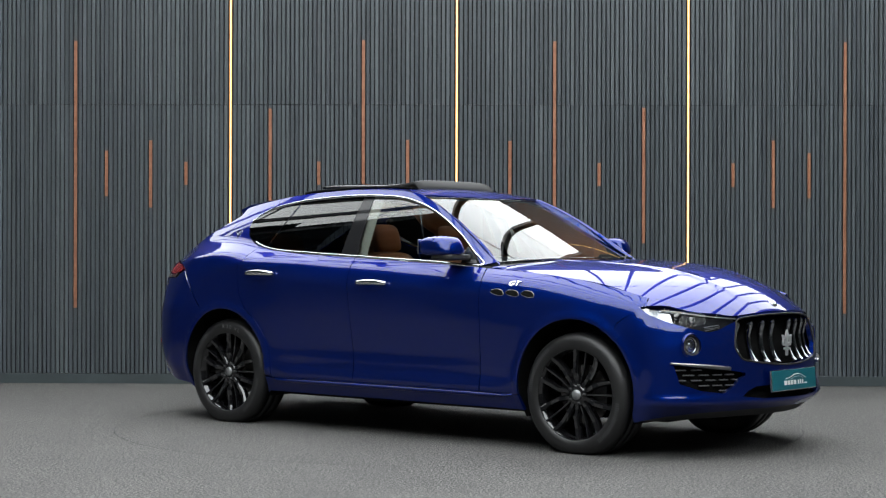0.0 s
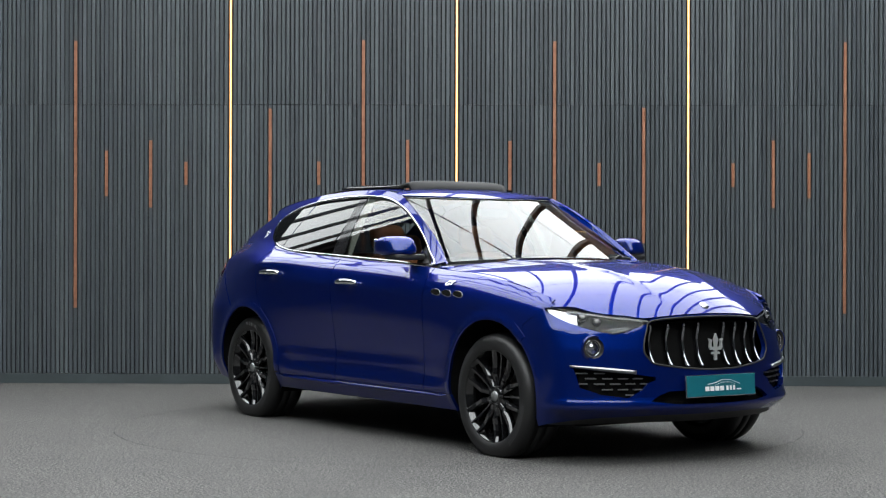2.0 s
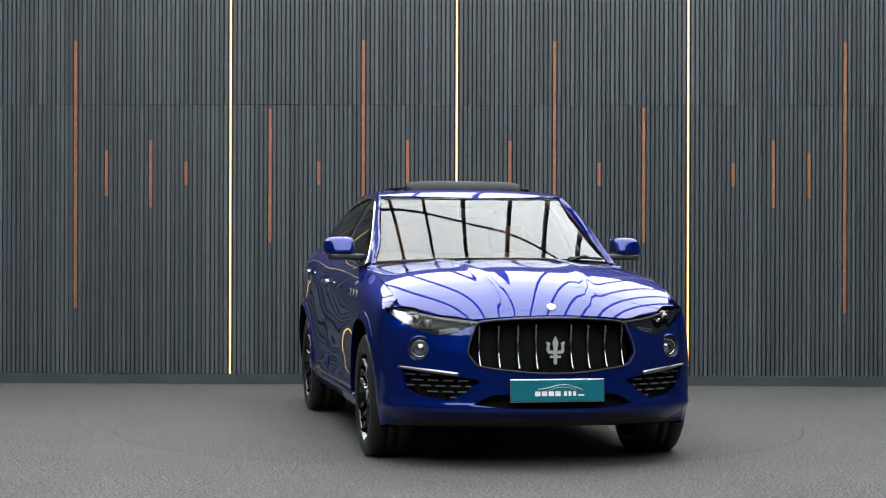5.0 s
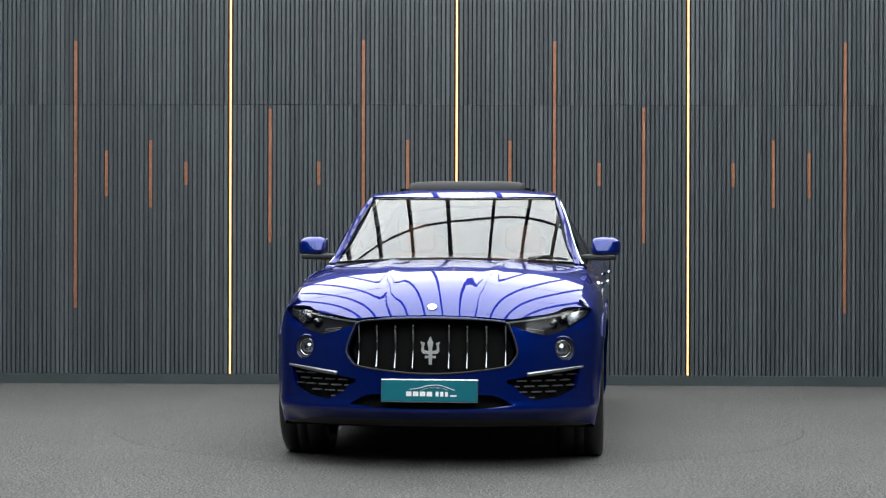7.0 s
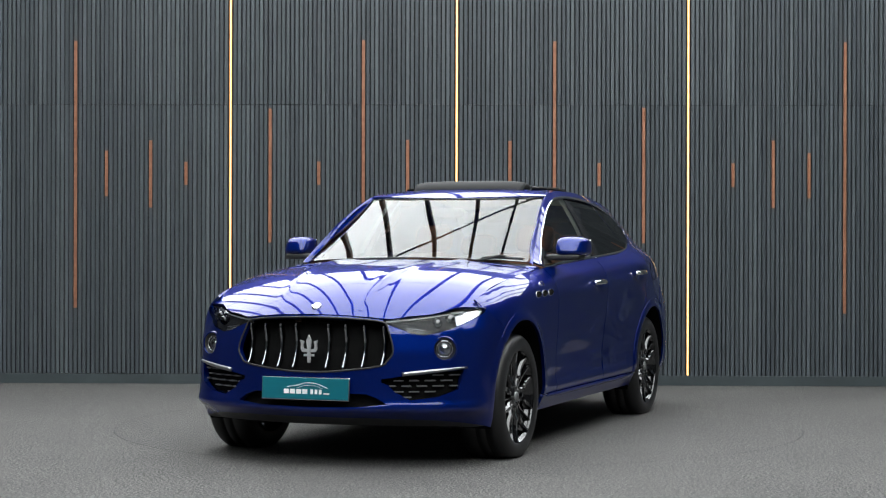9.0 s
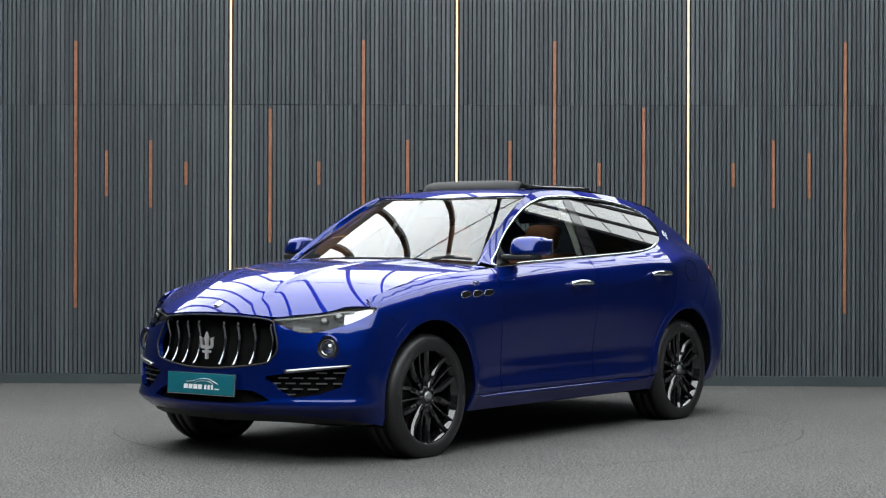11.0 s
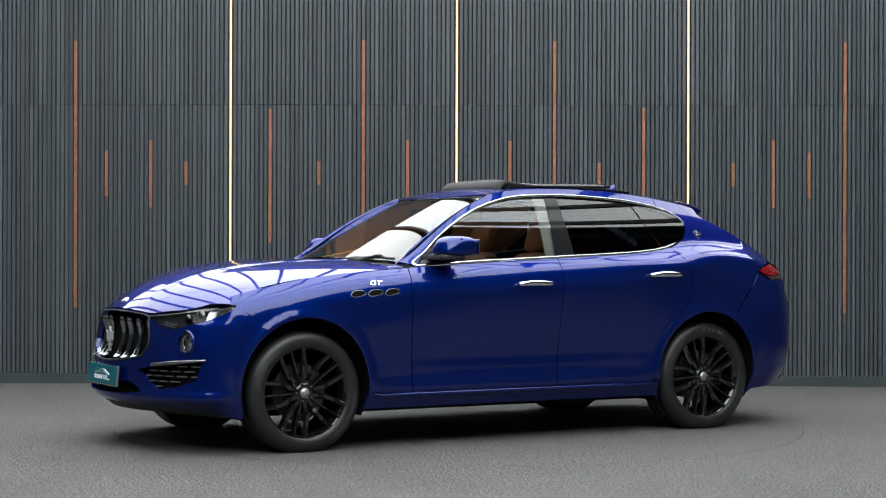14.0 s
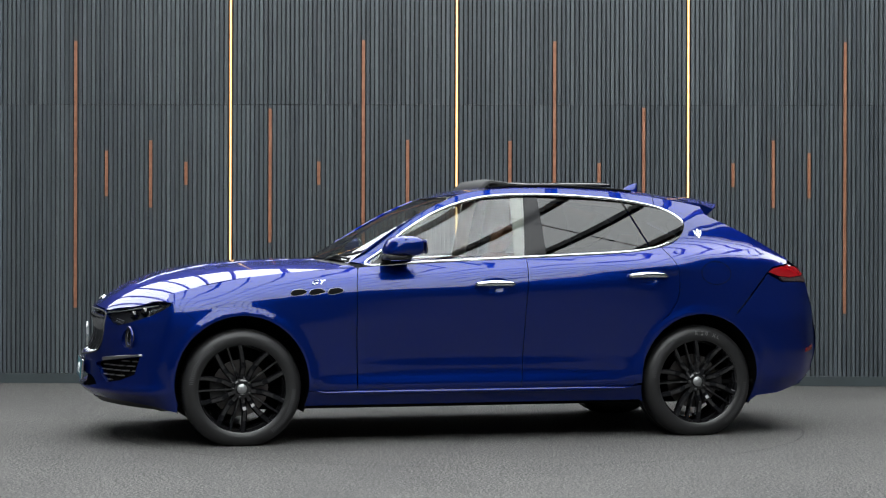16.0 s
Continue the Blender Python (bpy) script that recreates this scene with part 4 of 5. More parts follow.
def intake_mesh(sign):
    for row in range(5):
        z = .402 + row * .030
        for k in range(6):
            x = .47 + k * .080 + (row % 2) * .040
            if x > .79 or z < .390 + max(0, .57 - x) * .45 + max(0, x - .57) * .24 or z > .500 + (x - .4) * .09:
                continue
            a = on_fascia([(sign * (x - .024), z - .0035), (sign * (x + .024), z - .0035), (sign * (x + .027), z), (sign * (x + .024), z + .0035), (sign * (x - .024), z + .0035), (sign * (x - .027), z)])
            patch("intake_cell", a, fascia_lift, CELL, car, flip=True, depth=0.020, offset=-0.020, step=0.05, edge=0.05)


def lathe(bm, profile, n, m=None, close=False):
    """Spins (radius, height) points round the z axis."""
    m = m or Matrix()
    rings = []
    for r, z in profile:
        if r <= 1e-6:
            rings.append([bm.verts.new(m @ Vector((0, 0, z)))])
        else:
            rings.append([bm.verts.new(m @ Vector((r * math.cos(k * math.tau / n), r * math.sin(k * math.tau / n), z))) for k in range(n)])
    pairs = list(zip(rings, rings[1:])) + ([(rings[-1], rings[0])] if close else [])
    for a, b in pairs:
        for k in range(n):
            j = (k + 1) % n
            if len(a) == 1 and len(b) == 1:
                continue
            if len(a) == 1:
                bm.faces.new((a[0], b[j], b[k]))
            elif len(b) == 1:
                bm.faces.new((a[k], a[j], b[0]))
            else:
                bm.faces.new((a[k], a[j], b[j], b[k]))
    bmesh.ops.recalc_face_normals(bm, faces=bm.faces)
    return bm


def flat_shape(bm, outlines, m, thick):
    for o in outlines:
        f = bm.faces.new([bm.verts.new(m @ Vector((x, y, 0))) for x, y in o])
        got = bmesh.ops.extrude_face_region(bm, geom=[f])
        up = (m.to_3x3() @ Vector((0, 0, 1))).normalized() * thick
        for v in got["geom"]:
            if isinstance(v, bmesh.types.BMVert):
                v.co += up
    bmesh.ops.recalc_face_normals(bm, faces=bm.faces)
    return bm


FORK = [[(-.008, -.07), (.008, -.07), (.010, .02), (.016, .05), (0, .085), (-.016, .05), (-.010, .02)],
        [(-.030, -.035), (.030, -.035), (.030, -.022), (-.030, -.022)],
        [(-.010, -.012), (-.010, .004), (-.034, .008), (-.036, .030), (-.030, .048), (-.054, .056), (-.047, .035), (-.050, .006), (-.040, -.010)],
        [(.010, -.012), (.040, -.010), (.050, .006), (.047, .035), (.054, .056), (.030, .048), (.036, .030), (.034, .008), (.010, .004)]]


def front_emblem(parent):
    m = Matrix.Translation((0, 2.395, .655)) @ pose(0, 0, 0, 90, 0, 180)
    bm = flat_shape(bmesh.new(), FORK, m, 0.012)
    part("emblem", bm, EMBLEM, parent, "plain three-pronged metal emblem")


def wheel(y, sign):
    """Wheel with its outer face at x = sign * 0.945."""
    m = Matrix.Translation((sign * 0.81, y, 0.354)) @ pose(0, 0, 0, 0, 90 * sign, 0)
    bm = bmesh.new()
    lathe(bm, [(.270, .125), (.278, .130), (.280, .122), (.270, .112), (.252, .08), (.240, 0), (.240, -.13), (.262, -.14)], 64, m)
    w = part("wheel", bm, RIM, car, "gloss black multi-spoke alloy wheel", True)
    bm = bmesh.new()
    prof = [(.272, .128), (.281, .136), (.302, .141), (.330, .138), (.352, .126), (.366, .108), (.371, .085), (.3725, .04), (.3655, .038), (.3655, .026), (.3725, .024), (.373, -.02), (.3655, -.022), (.3655, -.034), (.3725, -.036), (.371, -.085), (.366, -.108), (.350, -.13), (.30, -.141), (.262, -.13)]
    lathe(bm, prof, 72, m)
    for v in bm.verts:
        # the tyre stands flat on the floor
        v.co.z = max(v.co.z, 0.002)
    part("tyre", bm, RUBBER, w, "wide low-profile black rubber tyre", True)
    hub = bmesh.new()
    lathe(hub, [(.066, .085), (.058, .104), (.036, .110), (.034, .108), (0, .108)], 32, m)
    part("hub", hub, RIM, w, smooth=True)
    capm = bmesh.new()
    lathe(capm, [(.031, .108), (.029, .114), (0, .116)], 24, m)
    part("hub_cap", capm, CAPGREY, w, "small satin hub cap", True)
    for k in range(5):
        a0 = k * 72 + 20
        for br in (-1, 1):
            # a bent arm on each side of a thin middle bar
            spoke_piece(w, m, 0.046, 0.135, a0 + br * 20, a0 + br * 23.5, 0.106, 0.112, 0.019, 0.0185)
            spoke_piece(w, m, 0.130, 0.272, a0 + br * 23.5, a0 + br * 16.5, 0.1115, 0.122, 0.0185, 0.018)
        spoke_piece(w, m, 0.070, 0.272, a0, a0, 0.098, 0.119, 0.0085, 0.009)
    for k in range(5):
        a = radians(k * 72 + 20)
        bm = bmesh.new()
        lathe(bm, [(.010, .095), (.010, .112), (0, .113)], 10, m @ Matrix.Translation((.055 * math.cos(a), .055 * math.sin(a), 0)))
        part("wheel_bolt", bm, BLACK, w, smooth=True)
    bm = bmesh.new()
    lathe(bm, [(.175, .02), (.175, .005), (.08, .005), (.075, .05), (0, .05), ], 48, m)
    lathe(bm, [(.175, .02), (.08, .02)], 48, m)
    part("brake_disc", bm, DISC, w, "grey steel brake disc", True)
    bm = bmesh.new()
    cal = [(.10, -.045), (.185, -.07), (.190, 0), (.185, .07), (.10, .045)]
    flat_shape(bm, [cal], m @ Matrix.Translation((0, 0, .0)) @ pose(0, 0, 0, 0, 0, 90 if y > 0 else -90), 0.06)
    part("brake_caliper", bm, BLACK, w, "dark brake caliper")
    tyre_marks(w, m, y)


def spoke_piece(w, m, r0, r1, a0, a1, h0, h1, w0, w1):
    bm = bmesh.new()
    rows = []
    for k in range(5):
        t = k / 4
        r, a = r0 + (r1 - r0) * t, radians(a0 + (a1 - a0) * t)
        h = h0 + (h1 - h0) * t - 0.010 * math.sin(math.pi * t)
        wd = w0 + (w1 - w0) * t
        c, tn = Vector((math.cos(a), math.sin(a), 0)), Vector((-math.sin(a), math.cos(a), 0))
        row = []
        for f, hh in ((-1, -0.045), (-1, -0.014), (-0.55, 0.0), (0.55, 0.0), (1, -0.014), (1, -0.045)):
            row.append(bm.verts.new(m @ (c * r + tn * wd * f + Vector((0, 0, h + hh)))))
        rows.append(row)
    for r0_, r1_ in zip(rows, rows[1:]):
        for j in range(5):
            bm.faces.new((r0_[j], r0_[j + 1], r1_[j + 1], r1_[j]))
    bm.faces.new(rows[0])
    bm.faces.new(rows[-1][::-1])
    bmesh.ops.recalc_face_normals(bm, faces=bm.faces)
    part("spoke", bm, RIM, w)


def tyre_marks(w, m, y):
    bm = bmesh.new()
    for start, count in ((35, 11), (215, 12)):
        for k in range(count):
            a = radians(start + k * 4.6)
            r0, r1 = .306, .306 + .024 * (1 if k % 3 else 1.15)
            for part_ in range(2):
                b0 = a + radians(2.2) * part_
                b1 = b0 + radians(0.9)
                vs = [bm.verts.new(m @ Vector((r * math.cos(b), r * math.sin(b), h))) for r, b, h in ((r0, b0, .1418), (r1, b0, .1395), (r1, b1, .1395), (r0, b1, .1418))]
                bm.faces.new(vs)
    tagged(part("sidewall_marking", bm, RUBDIM, w, "faint raised lettering bars on the sidewall"), kind="stuff")


def underbody():
    part("underbody", box((-.68, -2.0, .20), (.68, 2.0, .34), 0.03), MATT, car, "dark underbody")
    for y, rx, rz in ((1.502, .415, .425), (-1.502, .405, .418)):
        for sign in (1, -1):
            bm = bmesh.new()
            pts = arc(y, rx + .012, rz + .012, -25, 205, 24)
            rows = [[bm.verts.new((sign * x, p[0], p[1])) for p in pts] for x in (.955, .62)]
            for k, p in enumerate(pts):
                rows[0][k].co.x = sign * (float(SIDE(p[0], max(p[1], .25))) - 0.012)
            for k in range(len(pts) - 1):
                bm.faces.new((rows[0][k], rows[0][k + 1], rows[1][k + 1], rows[1][k]))
            bm.faces.new(rows[1])
            part("wheel_arch_liner", bm, MATT, car, "dark wheel arch liner")


body_sides()
body_top()
front_end()
for wy in (1.502, -1.502):
    for sg in (1, -1):
        wheel(wy, sg)
underbody()


# ---- car: mirrors, roof fittings, tail, cabin, badges ----
def mirrors():
    for sign in (1, -1):
        def shape(p):
            # the cap leans forward at its outer end and narrows upwards
            out = (p.x - 0.96) / 0.11
            p.y -= 0.020 * out + 0.03 * max(0, out) ** 2
            p.z -= 0.010 * max(0, out) ** 2
            p.y += (0.03 if p.y > 0.5 else 0) * (1.24 - p.z) / 0.06
            p.x *= sign
            return p
        cap = part("door_mirror", rounded((.868, .395, 1.180), (1.062, .605, 1.303), 3.6, shape), PAINT, car, "blue door mirror on a black foot", True)

        def foot_shape(p):
            p.x *= sign
            return p
        part("mirror_foot", rounded((.80, .44, 1.150), (1.035, .615, 1.190), 5, foot_shape), BLACK, cap, "black mirror foot", True)
        bm = bmesh.new()
        add_box(bm, (.885, .389, 1.195), (1.045, .397, 1.288), 0.003)
        for v in bm.verts:
            v.co = shape(v.co)
        part("mirror_glass", bm, CHROME, cap, "mirror glass")
        tri = [(.67, 1.128), (.60, 1.195), (.545, 1.24), (.545, 1.134)]
        patch("mirror_sail", tri, side_lift(sign), BLACK, cap, "black sail panel", flip=sign < 0, offset=0.001, depth=0.006)


def roof_fittings():
    # tilted wind deflector and slid-back glass panel
    def sheet(y0, y1, w0, w1, z0, z1, thick, crown, rise=1.0, drop=0.0):
        bm = bmesh.new()
        grid = []
        for i in range(9):
            t = i / 8
            row = []
            for j in range(17):
                u = -1 + j / 8
                x = u * (w0 + (w1 - w0) * t)
                y = y0 + (y1 - y0) * t - 0.05 * abs(u) ** 3 * (1 - t)
                z = z0 + (z1 - z0) * math.sin(min(1, t / rise) * math.pi / 2) - max(0, t - rise) * drop - crown * u * u - 0.012 * abs(u) ** 8
                row.append(bm.verts.new((x, y, z)))
            grid.append(row)
        faces = [bm.faces.new((grid[i][j], grid[i][j + 1], grid[i + 1][j + 1], grid[i + 1][j])) for i in range(8) for j in range(16)]
        got = bmesh.ops.extrude_face_region(bm, geom=faces)
        for v in got["geom"]:
            if isinstance(v, bmesh.types.BMVert):
                v.co.z -= thick
        bmesh.ops.recalc_face_normals(bm, faces=bm.faces)
        return bm
    roof_opening = part("sunroof", sheet(-.38, -1.06, .435, .43, 1.678, 1.688, 0.016, 0.016), PILLAR, car, "open sunroof with dark glass panel slid back", True)
    part("wind_deflector", sheet(-.12, -.36, .405, .395, 1.635, 1.695, 0.030, 0.004, 0.35, 0.025), DEFLECT, roof_opening, "raised dark grey wind deflector", True)
    for sign in (1, -1):
        tube("sunroof_rail", [(sign * .46, y, float(roof_lift(np.array(.46), np.array(y))[2]) + 0.006) for y in steps(-.2, -1.2, 10)], 0.008, MATT, roof_opening)
    bm = bmesh.new()
    rows = []
    for t in range(9):
        k = t / 8
        y, z = -1.27 - 0.14 * k, 1.628 + 0.062 * math.sin(k * math.pi / 2) ** 1.3 if k < 0.95 else 1.69
        base = 1.632 - 0.10 * (k * 0.14)
        w = 0.022 * (1 - k) + 0.004
        rows.append([bm.verts.new(p) for p in ((-w, y, base), (-0.003, y, z), (0.003, y, z), (w, y, base))])
    for a, b in zip(rows, rows[1:]):
        for j in range(3):
            bm.faces.new((a[j], a[j + 1], b[j + 1], b[j]))
    bm.faces.new(rows[-1])
    part("aerial_fin", bm, PAINT, car, "small blue shark-fin aerial", True)


def tail_end():
    # roof spoiler: a wedge that carries the roof line on over the rear window
    bm = bmesh.new()
    rows = []
    for j in range(25):
        u = -1 + j / 12
        e = 0.572 * u
        y0, y1 = -1.56, -1.90 + 0.16 * abs(u) ** 3
        z0 = float(roof_lift(np.array(e), np.array(y0))[2]) + 0.004
        z1 = 1.560 - 0.058 * abs(u) ** 2.2
        zm = (z0 + z1) / 2 + 0.010
        rows.append([bm.verts.new(p) for p in ((e, y0, z0), (e, (y0 + y1) / 2, zm), (e, y1, z1), (e, y1 - 0.004, z1 - 0.010), (e * 0.985, y1 + 0.075, z1 - 0.088), (e * 0.985, y0 - 0.06, 1.425))])
    for a, b in zip(rows, rows[1:]):
        for j in range(5):
            bm.faces.new((a[j], b[j], b[j + 1], a[j + 1]))
    bm.faces.new(rows[0])
    bm.faces.new(rows[-1][::-1])
    bmesh.ops.recalc_face_normals(bm, faces=bm.faces)
    bmesh.ops.split_edges(bm, edges=[e for e in bm.edges if len(e.link_faces) == 2 and e.calc_face_angle() > 0.6])
    part("roof_spoiler", bm, PAINT, car, "blue roof spoiler over the rear window", True)

    def strip(name, rows, mat, label):
        b = bmesh.new()
        vs = []
        for y, z, x, bulge in rows:
            vs.append([b.verts.new((x * (-1 + j / 8), y - bulge * (1 - (1 - j / 8) ** 2), z)) for j in range(17)])
        for r0, r1 in zip(vs, vs[1:]):
            for j in range(16):
                b.faces.new((r0[j], r0[j + 1], r1[j + 1], r1[j]))
        return part(name, b, mat, car, label, True)
    strip("rear_window", [(-1.70, 1.45, .570, .12), (-1.82, 1.396, .585, .15), (-1.98, 1.318, .60, .16), (-2.12, 1.238, .62, .15), (-2.25, 1.158, .65, .09)], PRIVACY, "dark sloping rear window")
    strip("tailgate", [(-2.25, 1.158, .655, .09), (-2.31, 1.10, .71, .08), (-2.35, 1.0, .74, .09), (-2.395, .85, .74, .08), (-2.425, .72, .72, .08)], PAINT, "blue tailgate")
    strip("rear_bumper", [(-2.425, .72, .72, .08), (-2.46, .62, .68, .06), (-2.45, .50, .67, .06), (-2.39, .40, .72, .07), (-2.28, .32, .80, .08), (-2.08, .27, .85, .05)], PAINT, "blue rear bumper")
    for sign in (1, -1):
        bm = bmesh.new()
        lathe(bm, [(.045, .0), (.048, -.16), (.040, -.165), (.038, 0)], 24, Matrix.Translation((sign * .60, -2.30, .365)) @ pose(0, 0, 0, -90, 0, 0) @ pose(0, 0, 0, 180, 0, 0))
        part("exhaust_tip", bm, CHROME, car, "round chrome exhaust tip", True)
        refl = [(-2.31, .535), (-2.40, .55), (-2.405, .58), (-2.315, .56)]
        patch("rear_reflector", refl, side_lift(sign), REDLENS, car, "small red bumper reflector", flip=sign < 0, offset=0.003, depth=0.004)


def seat(x, y, tall=True):
    cushion = part("seat", rounded((x - .25, y - .22, .48), (x + .25, y + .30, .66), 4), TAN, car, "tan leather seat with headrest", True)

    def lean(p):
        p.y -= 0.30 * (p.z - .62)
        return p
    part("backrest", rounded((x - .24, y - .27, .58), (x + .24, y - .11, 1.20), 4.5, lean), TAN, cushion, smooth=True)
    part("headrest", rounded((x - .13, y - .25, 1.20), (x + .13, y - .14, 1.39), 4, lean), TAN, cushion, smooth=True)
    for dx in (-.06, .06):
        tube("headrest_post", [(x + dx, y - .35, 1.15), (x + dx, y - .385, 1.25)], 0.007, CHROME, cushion)


def cabin():
    floor_bm = bmesh.new()
    add_box(floor_bm, (-.86, -2.05, .335), (.86, .95, .36))
    add_box(floor_bm, (-.80, .78, .36), (.80, .82, 1.05))
    add_box(floor_bm, (-.80, -2.04, .36), (.80, -2.0, 1.12))
    part("cabin_floor", floor_bm, MATT, car, "dark cabin floor")
    for sign in (1, -1):
        card = [(.74, .40), (.74, 1.085), (-1.2, 1.165), (-1.9, 1.20), (-1.9, .80), (-1.1, .80), (-1.02, .40)]
        patch("door_card", card, side_lift(sign), BLACK, car, "dark door lining", flip=sign < 0, offset=-0.055, depth=0, step=0.08, edge=0.08)
        bm = bmesh.new()
        for zz in range(9):
            z = 1.17 + .40 * zz / 8
            for y in (-.27 - .03 * zz / 8, -.37 - .03 * zz / 8):
                bm.verts.new((sign * (float(SIDE(y, z)) - 0.03), y, z))
        bm.verts.ensure_lookup_table()
        for k in range(8):
            bm.faces.new([bm.verts[i] for i in (2 * k, 2 * k + 1, 2 * k + 3, 2 * k + 2)])
        part("inner_pillar", bm, PALE, car, "pale grey pillar lining")
    seat(.38, -.12)
    seat(-.38, -.12)
    bench = part("rear_bench", rounded((-.62, -1.25, .50), (.62, -.75, .70), 5), TAN, car, "tan leather rear bench", True)

    def lean(p):
        p.y -= 0.35 * (p.z - .65)
        return p
    part("backrest", rounded((-.62, -1.32, .62), (.62, -1.15, 1.19), 5, lean), TAN, bench, smooth=True)
    for x in (-.38, .38):
        part("headrest", rounded((x - .13, -1.30, 1.17), (x + .13, -1.19, 1.33), 4, lean), TAN, bench, smooth=True)
    half = [(.0, .09), (.3, .07), (.5, .0)] + [(float(RAIL_X(y)) - .03, y) for y in steps(-.05, -1.55, 16)] + [(0, -1.57)]
    full = half + [(-x, y) for x, y in half[-2:0:-1]]
    hole = [(.44, -.2), (.44, -.86), (-.44, -.86), (-.44, -.2)]
    patch("headlining", full, roof_lift, PALE, car, "pale headlining", offset=-0.035, depth=0, step=0.1, edge=0.08, holes=[hole])

    def dash_shape(p):
        p.z -= 0.10 * max(0, (p.y - .55)) - 0.0
        return p
    dash = part("dashboard", rounded((-.74, .36, .72), (.74, .88, 1.12), 6, dash_shape), BLACK, car, "black dashboard", True)
    part("instrument_hood", rounded((.20, .36, 1.06), (.56, .60, 1.17), 4), BLACK, dash, smooth=True)
    part("console", box((-.13, -.35, .36), (.13, .45, .72), 0.03), BLACK, car, "black centre console")
    c = Matrix.Translation((.38, .27, .98)) @ pose(0, 0, 0, 68, 0, 0)
    ring = [tuple(c @ Vector((.185 * math.cos(k * math.tau / 36), .185 * math.sin(k * math.tau / 36), 0))) for k in range(36)]
    sw = tube("steering_wheel", ring, 0.016, BLACK, car, "black leather steering wheel", True, 1.0, 8, Vector((0, 1, 0.4)))
    bm = bmesh.new()
    lathe(bm, [(0, .03), (.06, .02), (.065, -.01), (0, -.02)], 20, c)
    part("steering_boss", bm, BLACK, sw, smooth=True)
    for a in (0, 180, 270):
        tube("steering_spoke", [tuple(c @ Vector((r * math.cos(radians(a)), r * math.sin(radians(a)), 0))) for r in (.05, .18)], 0.014, BLACK, sw)
    part("interior_mirror", rounded((-.12, .20, 1.43), (.12, .235, 1.495), 4), BLACK, car, "black interior mirror", True)


def wipers():
    for u0, u1, v0, v1 in ((.62, .95, .012, .030),):
        pts = []
        for k in range(13):
            t = k / 12
            q = screen_lift(np.array(-(u0 + (u1 - u0) * t)), np.array(v0 + (v1 - v0) * t + 0.01 * math.sin(math.pi * t)))
            pts.append(tuple(q + np.array([0, 0.006, 0.012])))
        w = tube("wiper", pts, 0.008, BLACK, car, "black windscreen wiper at rest")
        tube("wiper_arm", [tuple(np.array(pts[0]) + np.array([0, .03, -.015])), tuple(np.array(pts[5]) + np.array([0, .01, .012])), tuple(np.array(pts[7]) + np.array([0, 0, .01]))], 0.007, BLACK, w)


def text_mesh(name, words, size, m, mat, parent, thick=0.002, shear=0.0, label=""):
    cu = bpy.data.curves.new(name, "FONT")
    cu.body, cu.size, cu.extrude, cu.shear, cu.align_x, cu.align_y = words, size, thick, shear, "CENTER", "CENTER"
    ob = bpy.data.objects.new(name, cu)
    scene.collection.objects.link(ob)
    dg = bpy.context.evaluated_depsgraph_get()
    me = bpy.data.meshes.new_from_object(ob.evaluated_get(dg))
    bpy.data.objects.remove(ob)
    me.transform(m)
    me.materials.clear()
    me.materials.append(mat)
    out = new(name, me)
    out.parent = parent
    if label:
        tagged(out, label)
    return out


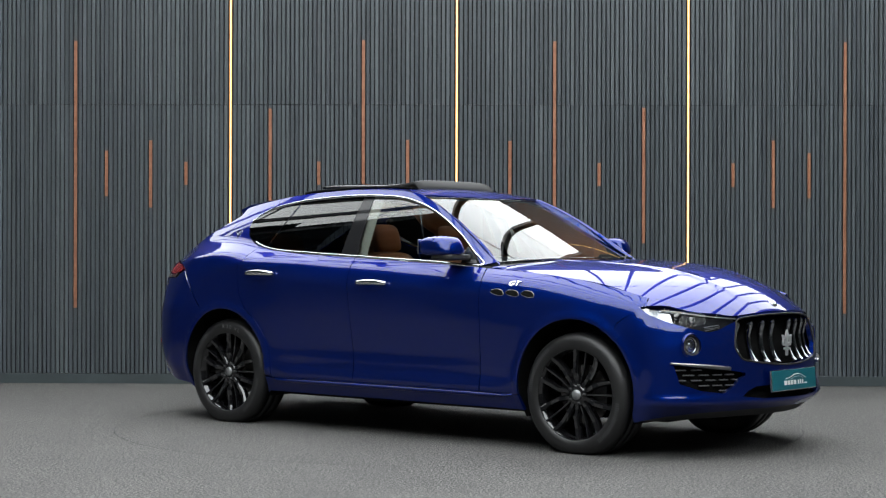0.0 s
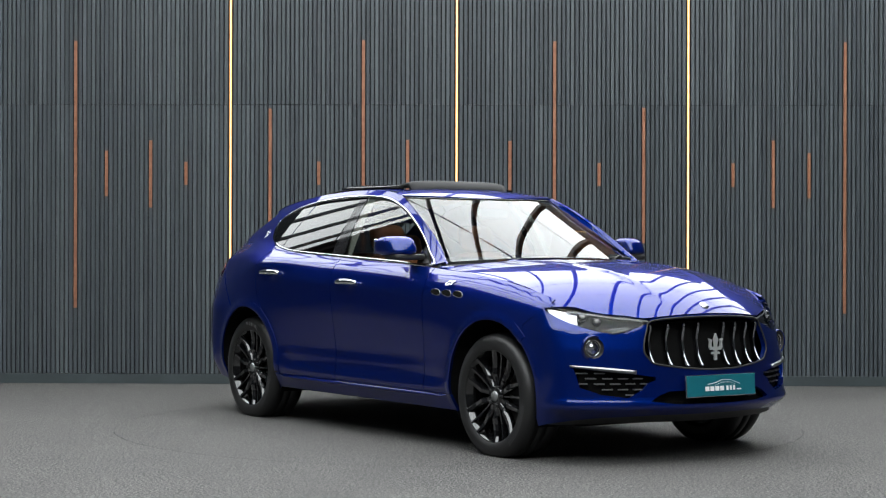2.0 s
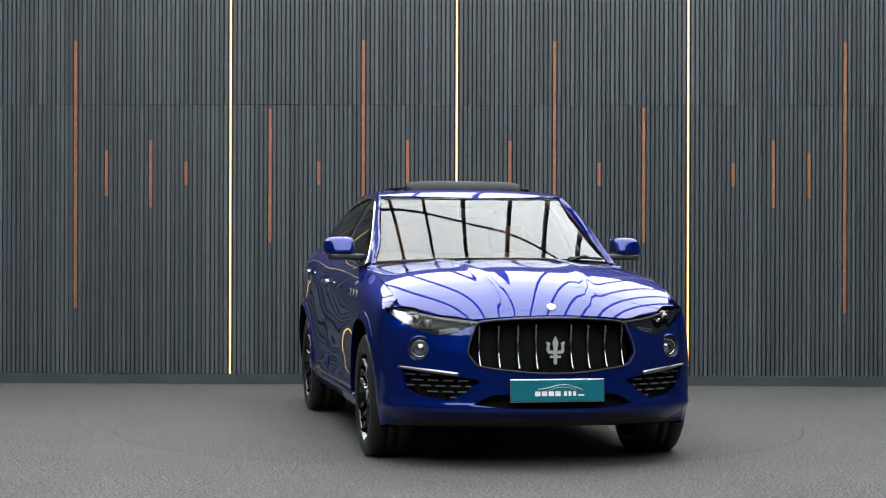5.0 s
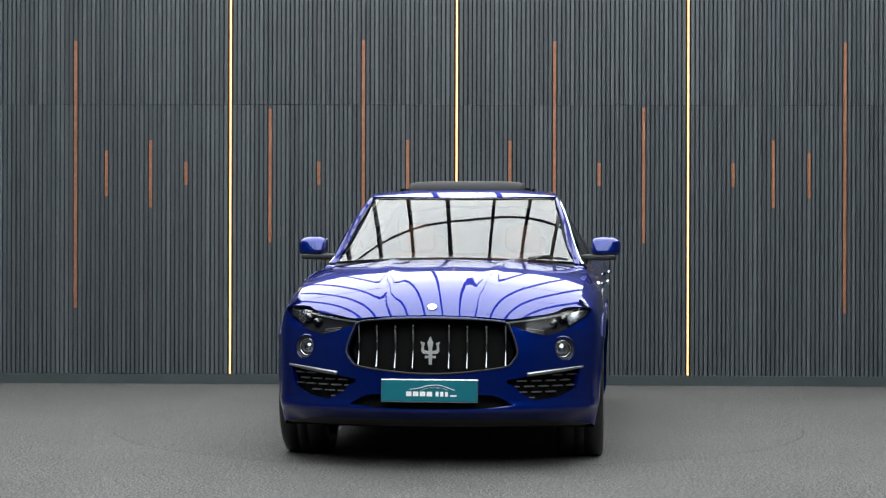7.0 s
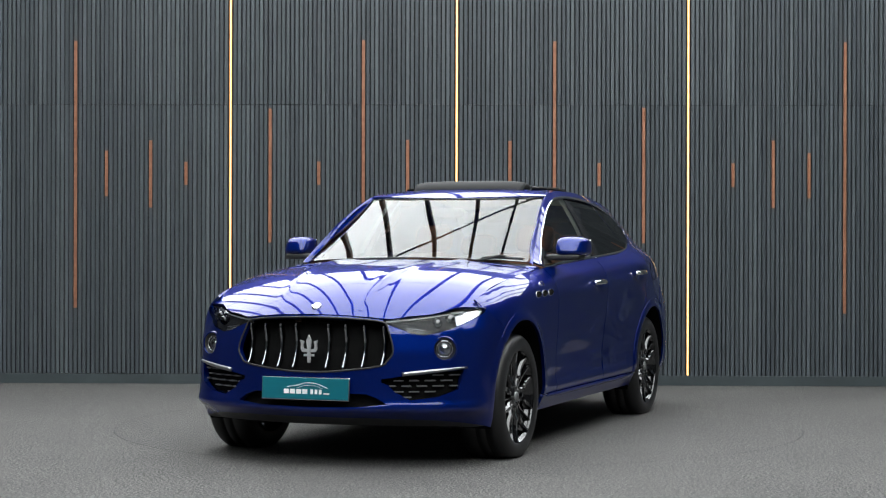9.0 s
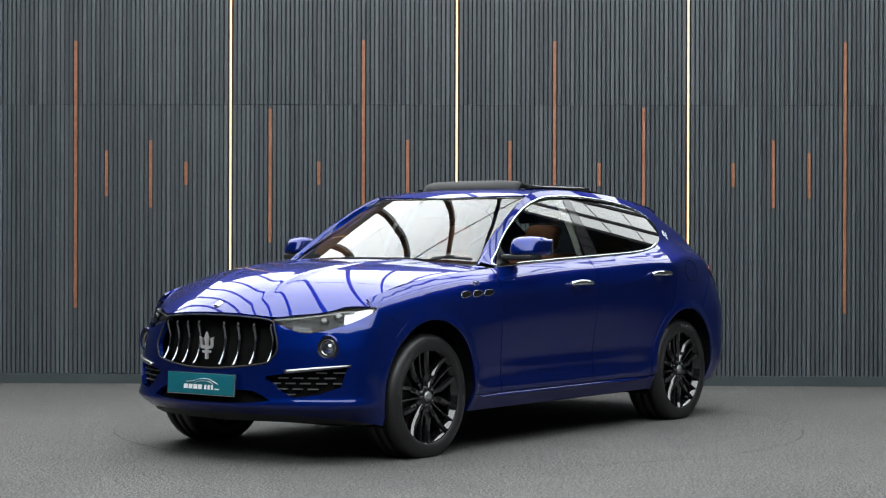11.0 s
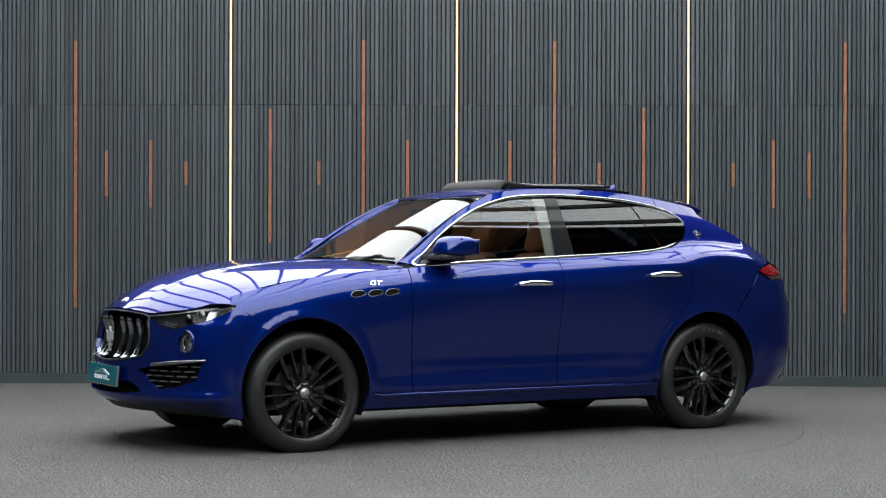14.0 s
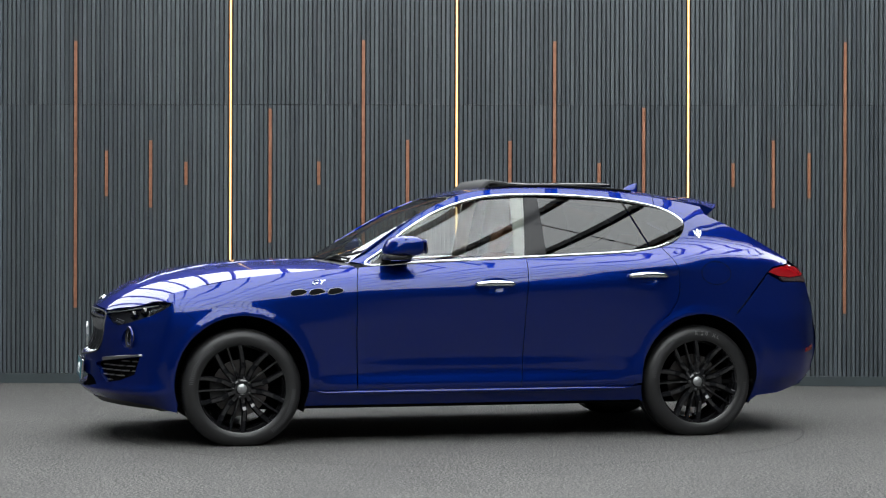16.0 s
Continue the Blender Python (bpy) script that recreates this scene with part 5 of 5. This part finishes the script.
def badges():
    for sign in (1, -1):
        # chrome letters on the wing, three-pronged shape on the rear pillar
        y, z = 1.035, 1.010
        x = float(SIDE(y, z))
        tilt = math.degrees(math.atan2(float(SIDE(y, z - .02)) - float(SIDE(y, z + .02)), .04))
        turn = pose(0, 0, 0, 0, 0, 90 * sign) @ pose(0, 0, 0, 90 - tilt, 0, 0)
        text_mesh("model_badge", "GT", 0.046, Matrix.Translation((sign * (x + .002), y, z)) @ turn @ Matrix.Diagonal((1.35, 1, 1, 1)), CHROME, car, 0.003, 0.35, "small chrome model letters")
        y, z = -1.565, 1.325
        x = float(SIDE(y, z))
        tilt = math.degrees(math.atan2(float(SIDE(y, z - .02)) - float(SIDE(y, z + .02)), .04))
        bm = flat_shape(bmesh.new(), [[(a * .52, b * .50) for a, b in o] for o in FORK], Matrix.Translation((sign * (x + .001), y, z)) @ pose(0, 0, 0, 0, 0, 90 * sign) @ pose(0, 0, 0, 90 - tilt, 0, 0), 0.004)
        part("pillar_badge", bm, SATIN, car, "plain three-pronged chrome badge")
    y = 2.305
    z = float(BONNET(0.0, y))
    slope = math.degrees(math.atan2(float(BONNET(0.0, y + .03)) - float(BONNET(0.0, y - .03)), .06))
    at = Matrix.Translation((0, y, z)) @ pose(0, 0, 0, slope, 0, 0)
    bm = bmesh.new()
    lathe(bm, [(.028, -.004), (.028, .004), (.024, .007), (0, .007)], 24, at)
    badge = part("bonnet_badge", bm, CHROME, car, "small round bonnet badge", True)
    bm = bmesh.new()
    lathe(bm, [(.020, .0072), (.019, .009), (0, .0095)], 24, at)
    part("badge_face", bm, WHITE, badge, smooth=True)
    # teal show plate with plain marks
    m = Matrix.Translation((0, 2.455, .444)) @ pose(0, 0, 0, 90 - 4, 0, 180)
    bm = bmesh.new()
    add_box(bm, (-.264, -.060, -.012), (.264, .060, 0), 0.004)
    bm.transform(m)
    plate = part("show_plate", bm, TEAL, car, "teal show plate with plain white marks")
    bm = bmesh.new()
    add_box(bm, (-.268, -.064, -.020), (.268, .064, -.004), 0.004)
    bm.transform(m)
    part("plate_holder", bm, SATIN, plate, "pale plate holder")
    bm = bmesh.new()
    for k in range(4):
        x0 = -.128 + k * .038
        add_box(bm, (x0, -.030, .0), (x0 + .030, -.004, .0012))
    for k in range(3):
        x0 = .035 + k * .026
        add_box(bm, (x0, -.030, .0), (x0 + .016, -.004, .0012))
    add_box(bm, (.115, -.030, .0), (.150, -.022, .0012))
    bm.transform(m)
    part("plate_bars", bm, WHITE, plate, "plain white bars")
    curve = spline([(-.11, .008), (-.05, .016), (.0, .030), (.06, .030), (.10, .018), (.14, .004)], False, 6)
    tube("plate_swoosh", [tuple(m @ Vector((a, b, 0.001))) for a, b in curve], 0.003, WHITE, plate, "white curved line", False, 0.5)
    tube("plate_swoosh", [tuple(m @ Vector((a, b - .014 - .05 * max(0, .02 - abs(a - .03)), 0.001))) for a, b in curve[6:26]], 0.0018, WHITE, plate, "white curved line", False, 0.5)


def tyre_text():
    # size marks on the rear tyres
    for wheel_ob in [o for o in car.children if o.name.split(".")[0] == "wheel"]:
        y = 1.502 if sum(v.co.y for v in wheel_ob.data.vertices) > 0 else -1.502
        sign = 1 if sum(v.co.x for v in wheel_ob.data.vertices) > 0 else -1
        if y > 0:
            continue
        m = Matrix.Translation((sign * (0.81 + 0.1425), y, 0.354)) @ pose(0, 0, 0, 90, 0, 90 * sign)
        for k, ch in enumerate(("R", "2", "0", "X", "L")):
            a = 4 - (k + (k > 0) * 0.3 + (k > 2) * 0.7) * 5.6
            text_mesh("size_mark", ch, 0.036, m @ pose(0, 0, 0, 0, 0, a) @ Matrix.Translation((0, 0.318, 0)), RUBMARK, wheel_ob, 0.0006)


mirrors()
tyre_text()
roof_fittings()
tail_end()
cabin()
wipers()
badges()


def motions():
    rows = []
    spin = []
    for k in range(33):
        t = k * 0.5
        a = START - RATE * t
        base = pose(AXIS[0], AXIS[1], 0, 0, 0, a)
        rows.append((t, base @ Matrix.Translation((CAR_DX, CAR_DY, 0))))
        spin.append((t, base))
    walk(car, rows)
    walk(turntable, spin)


motions()
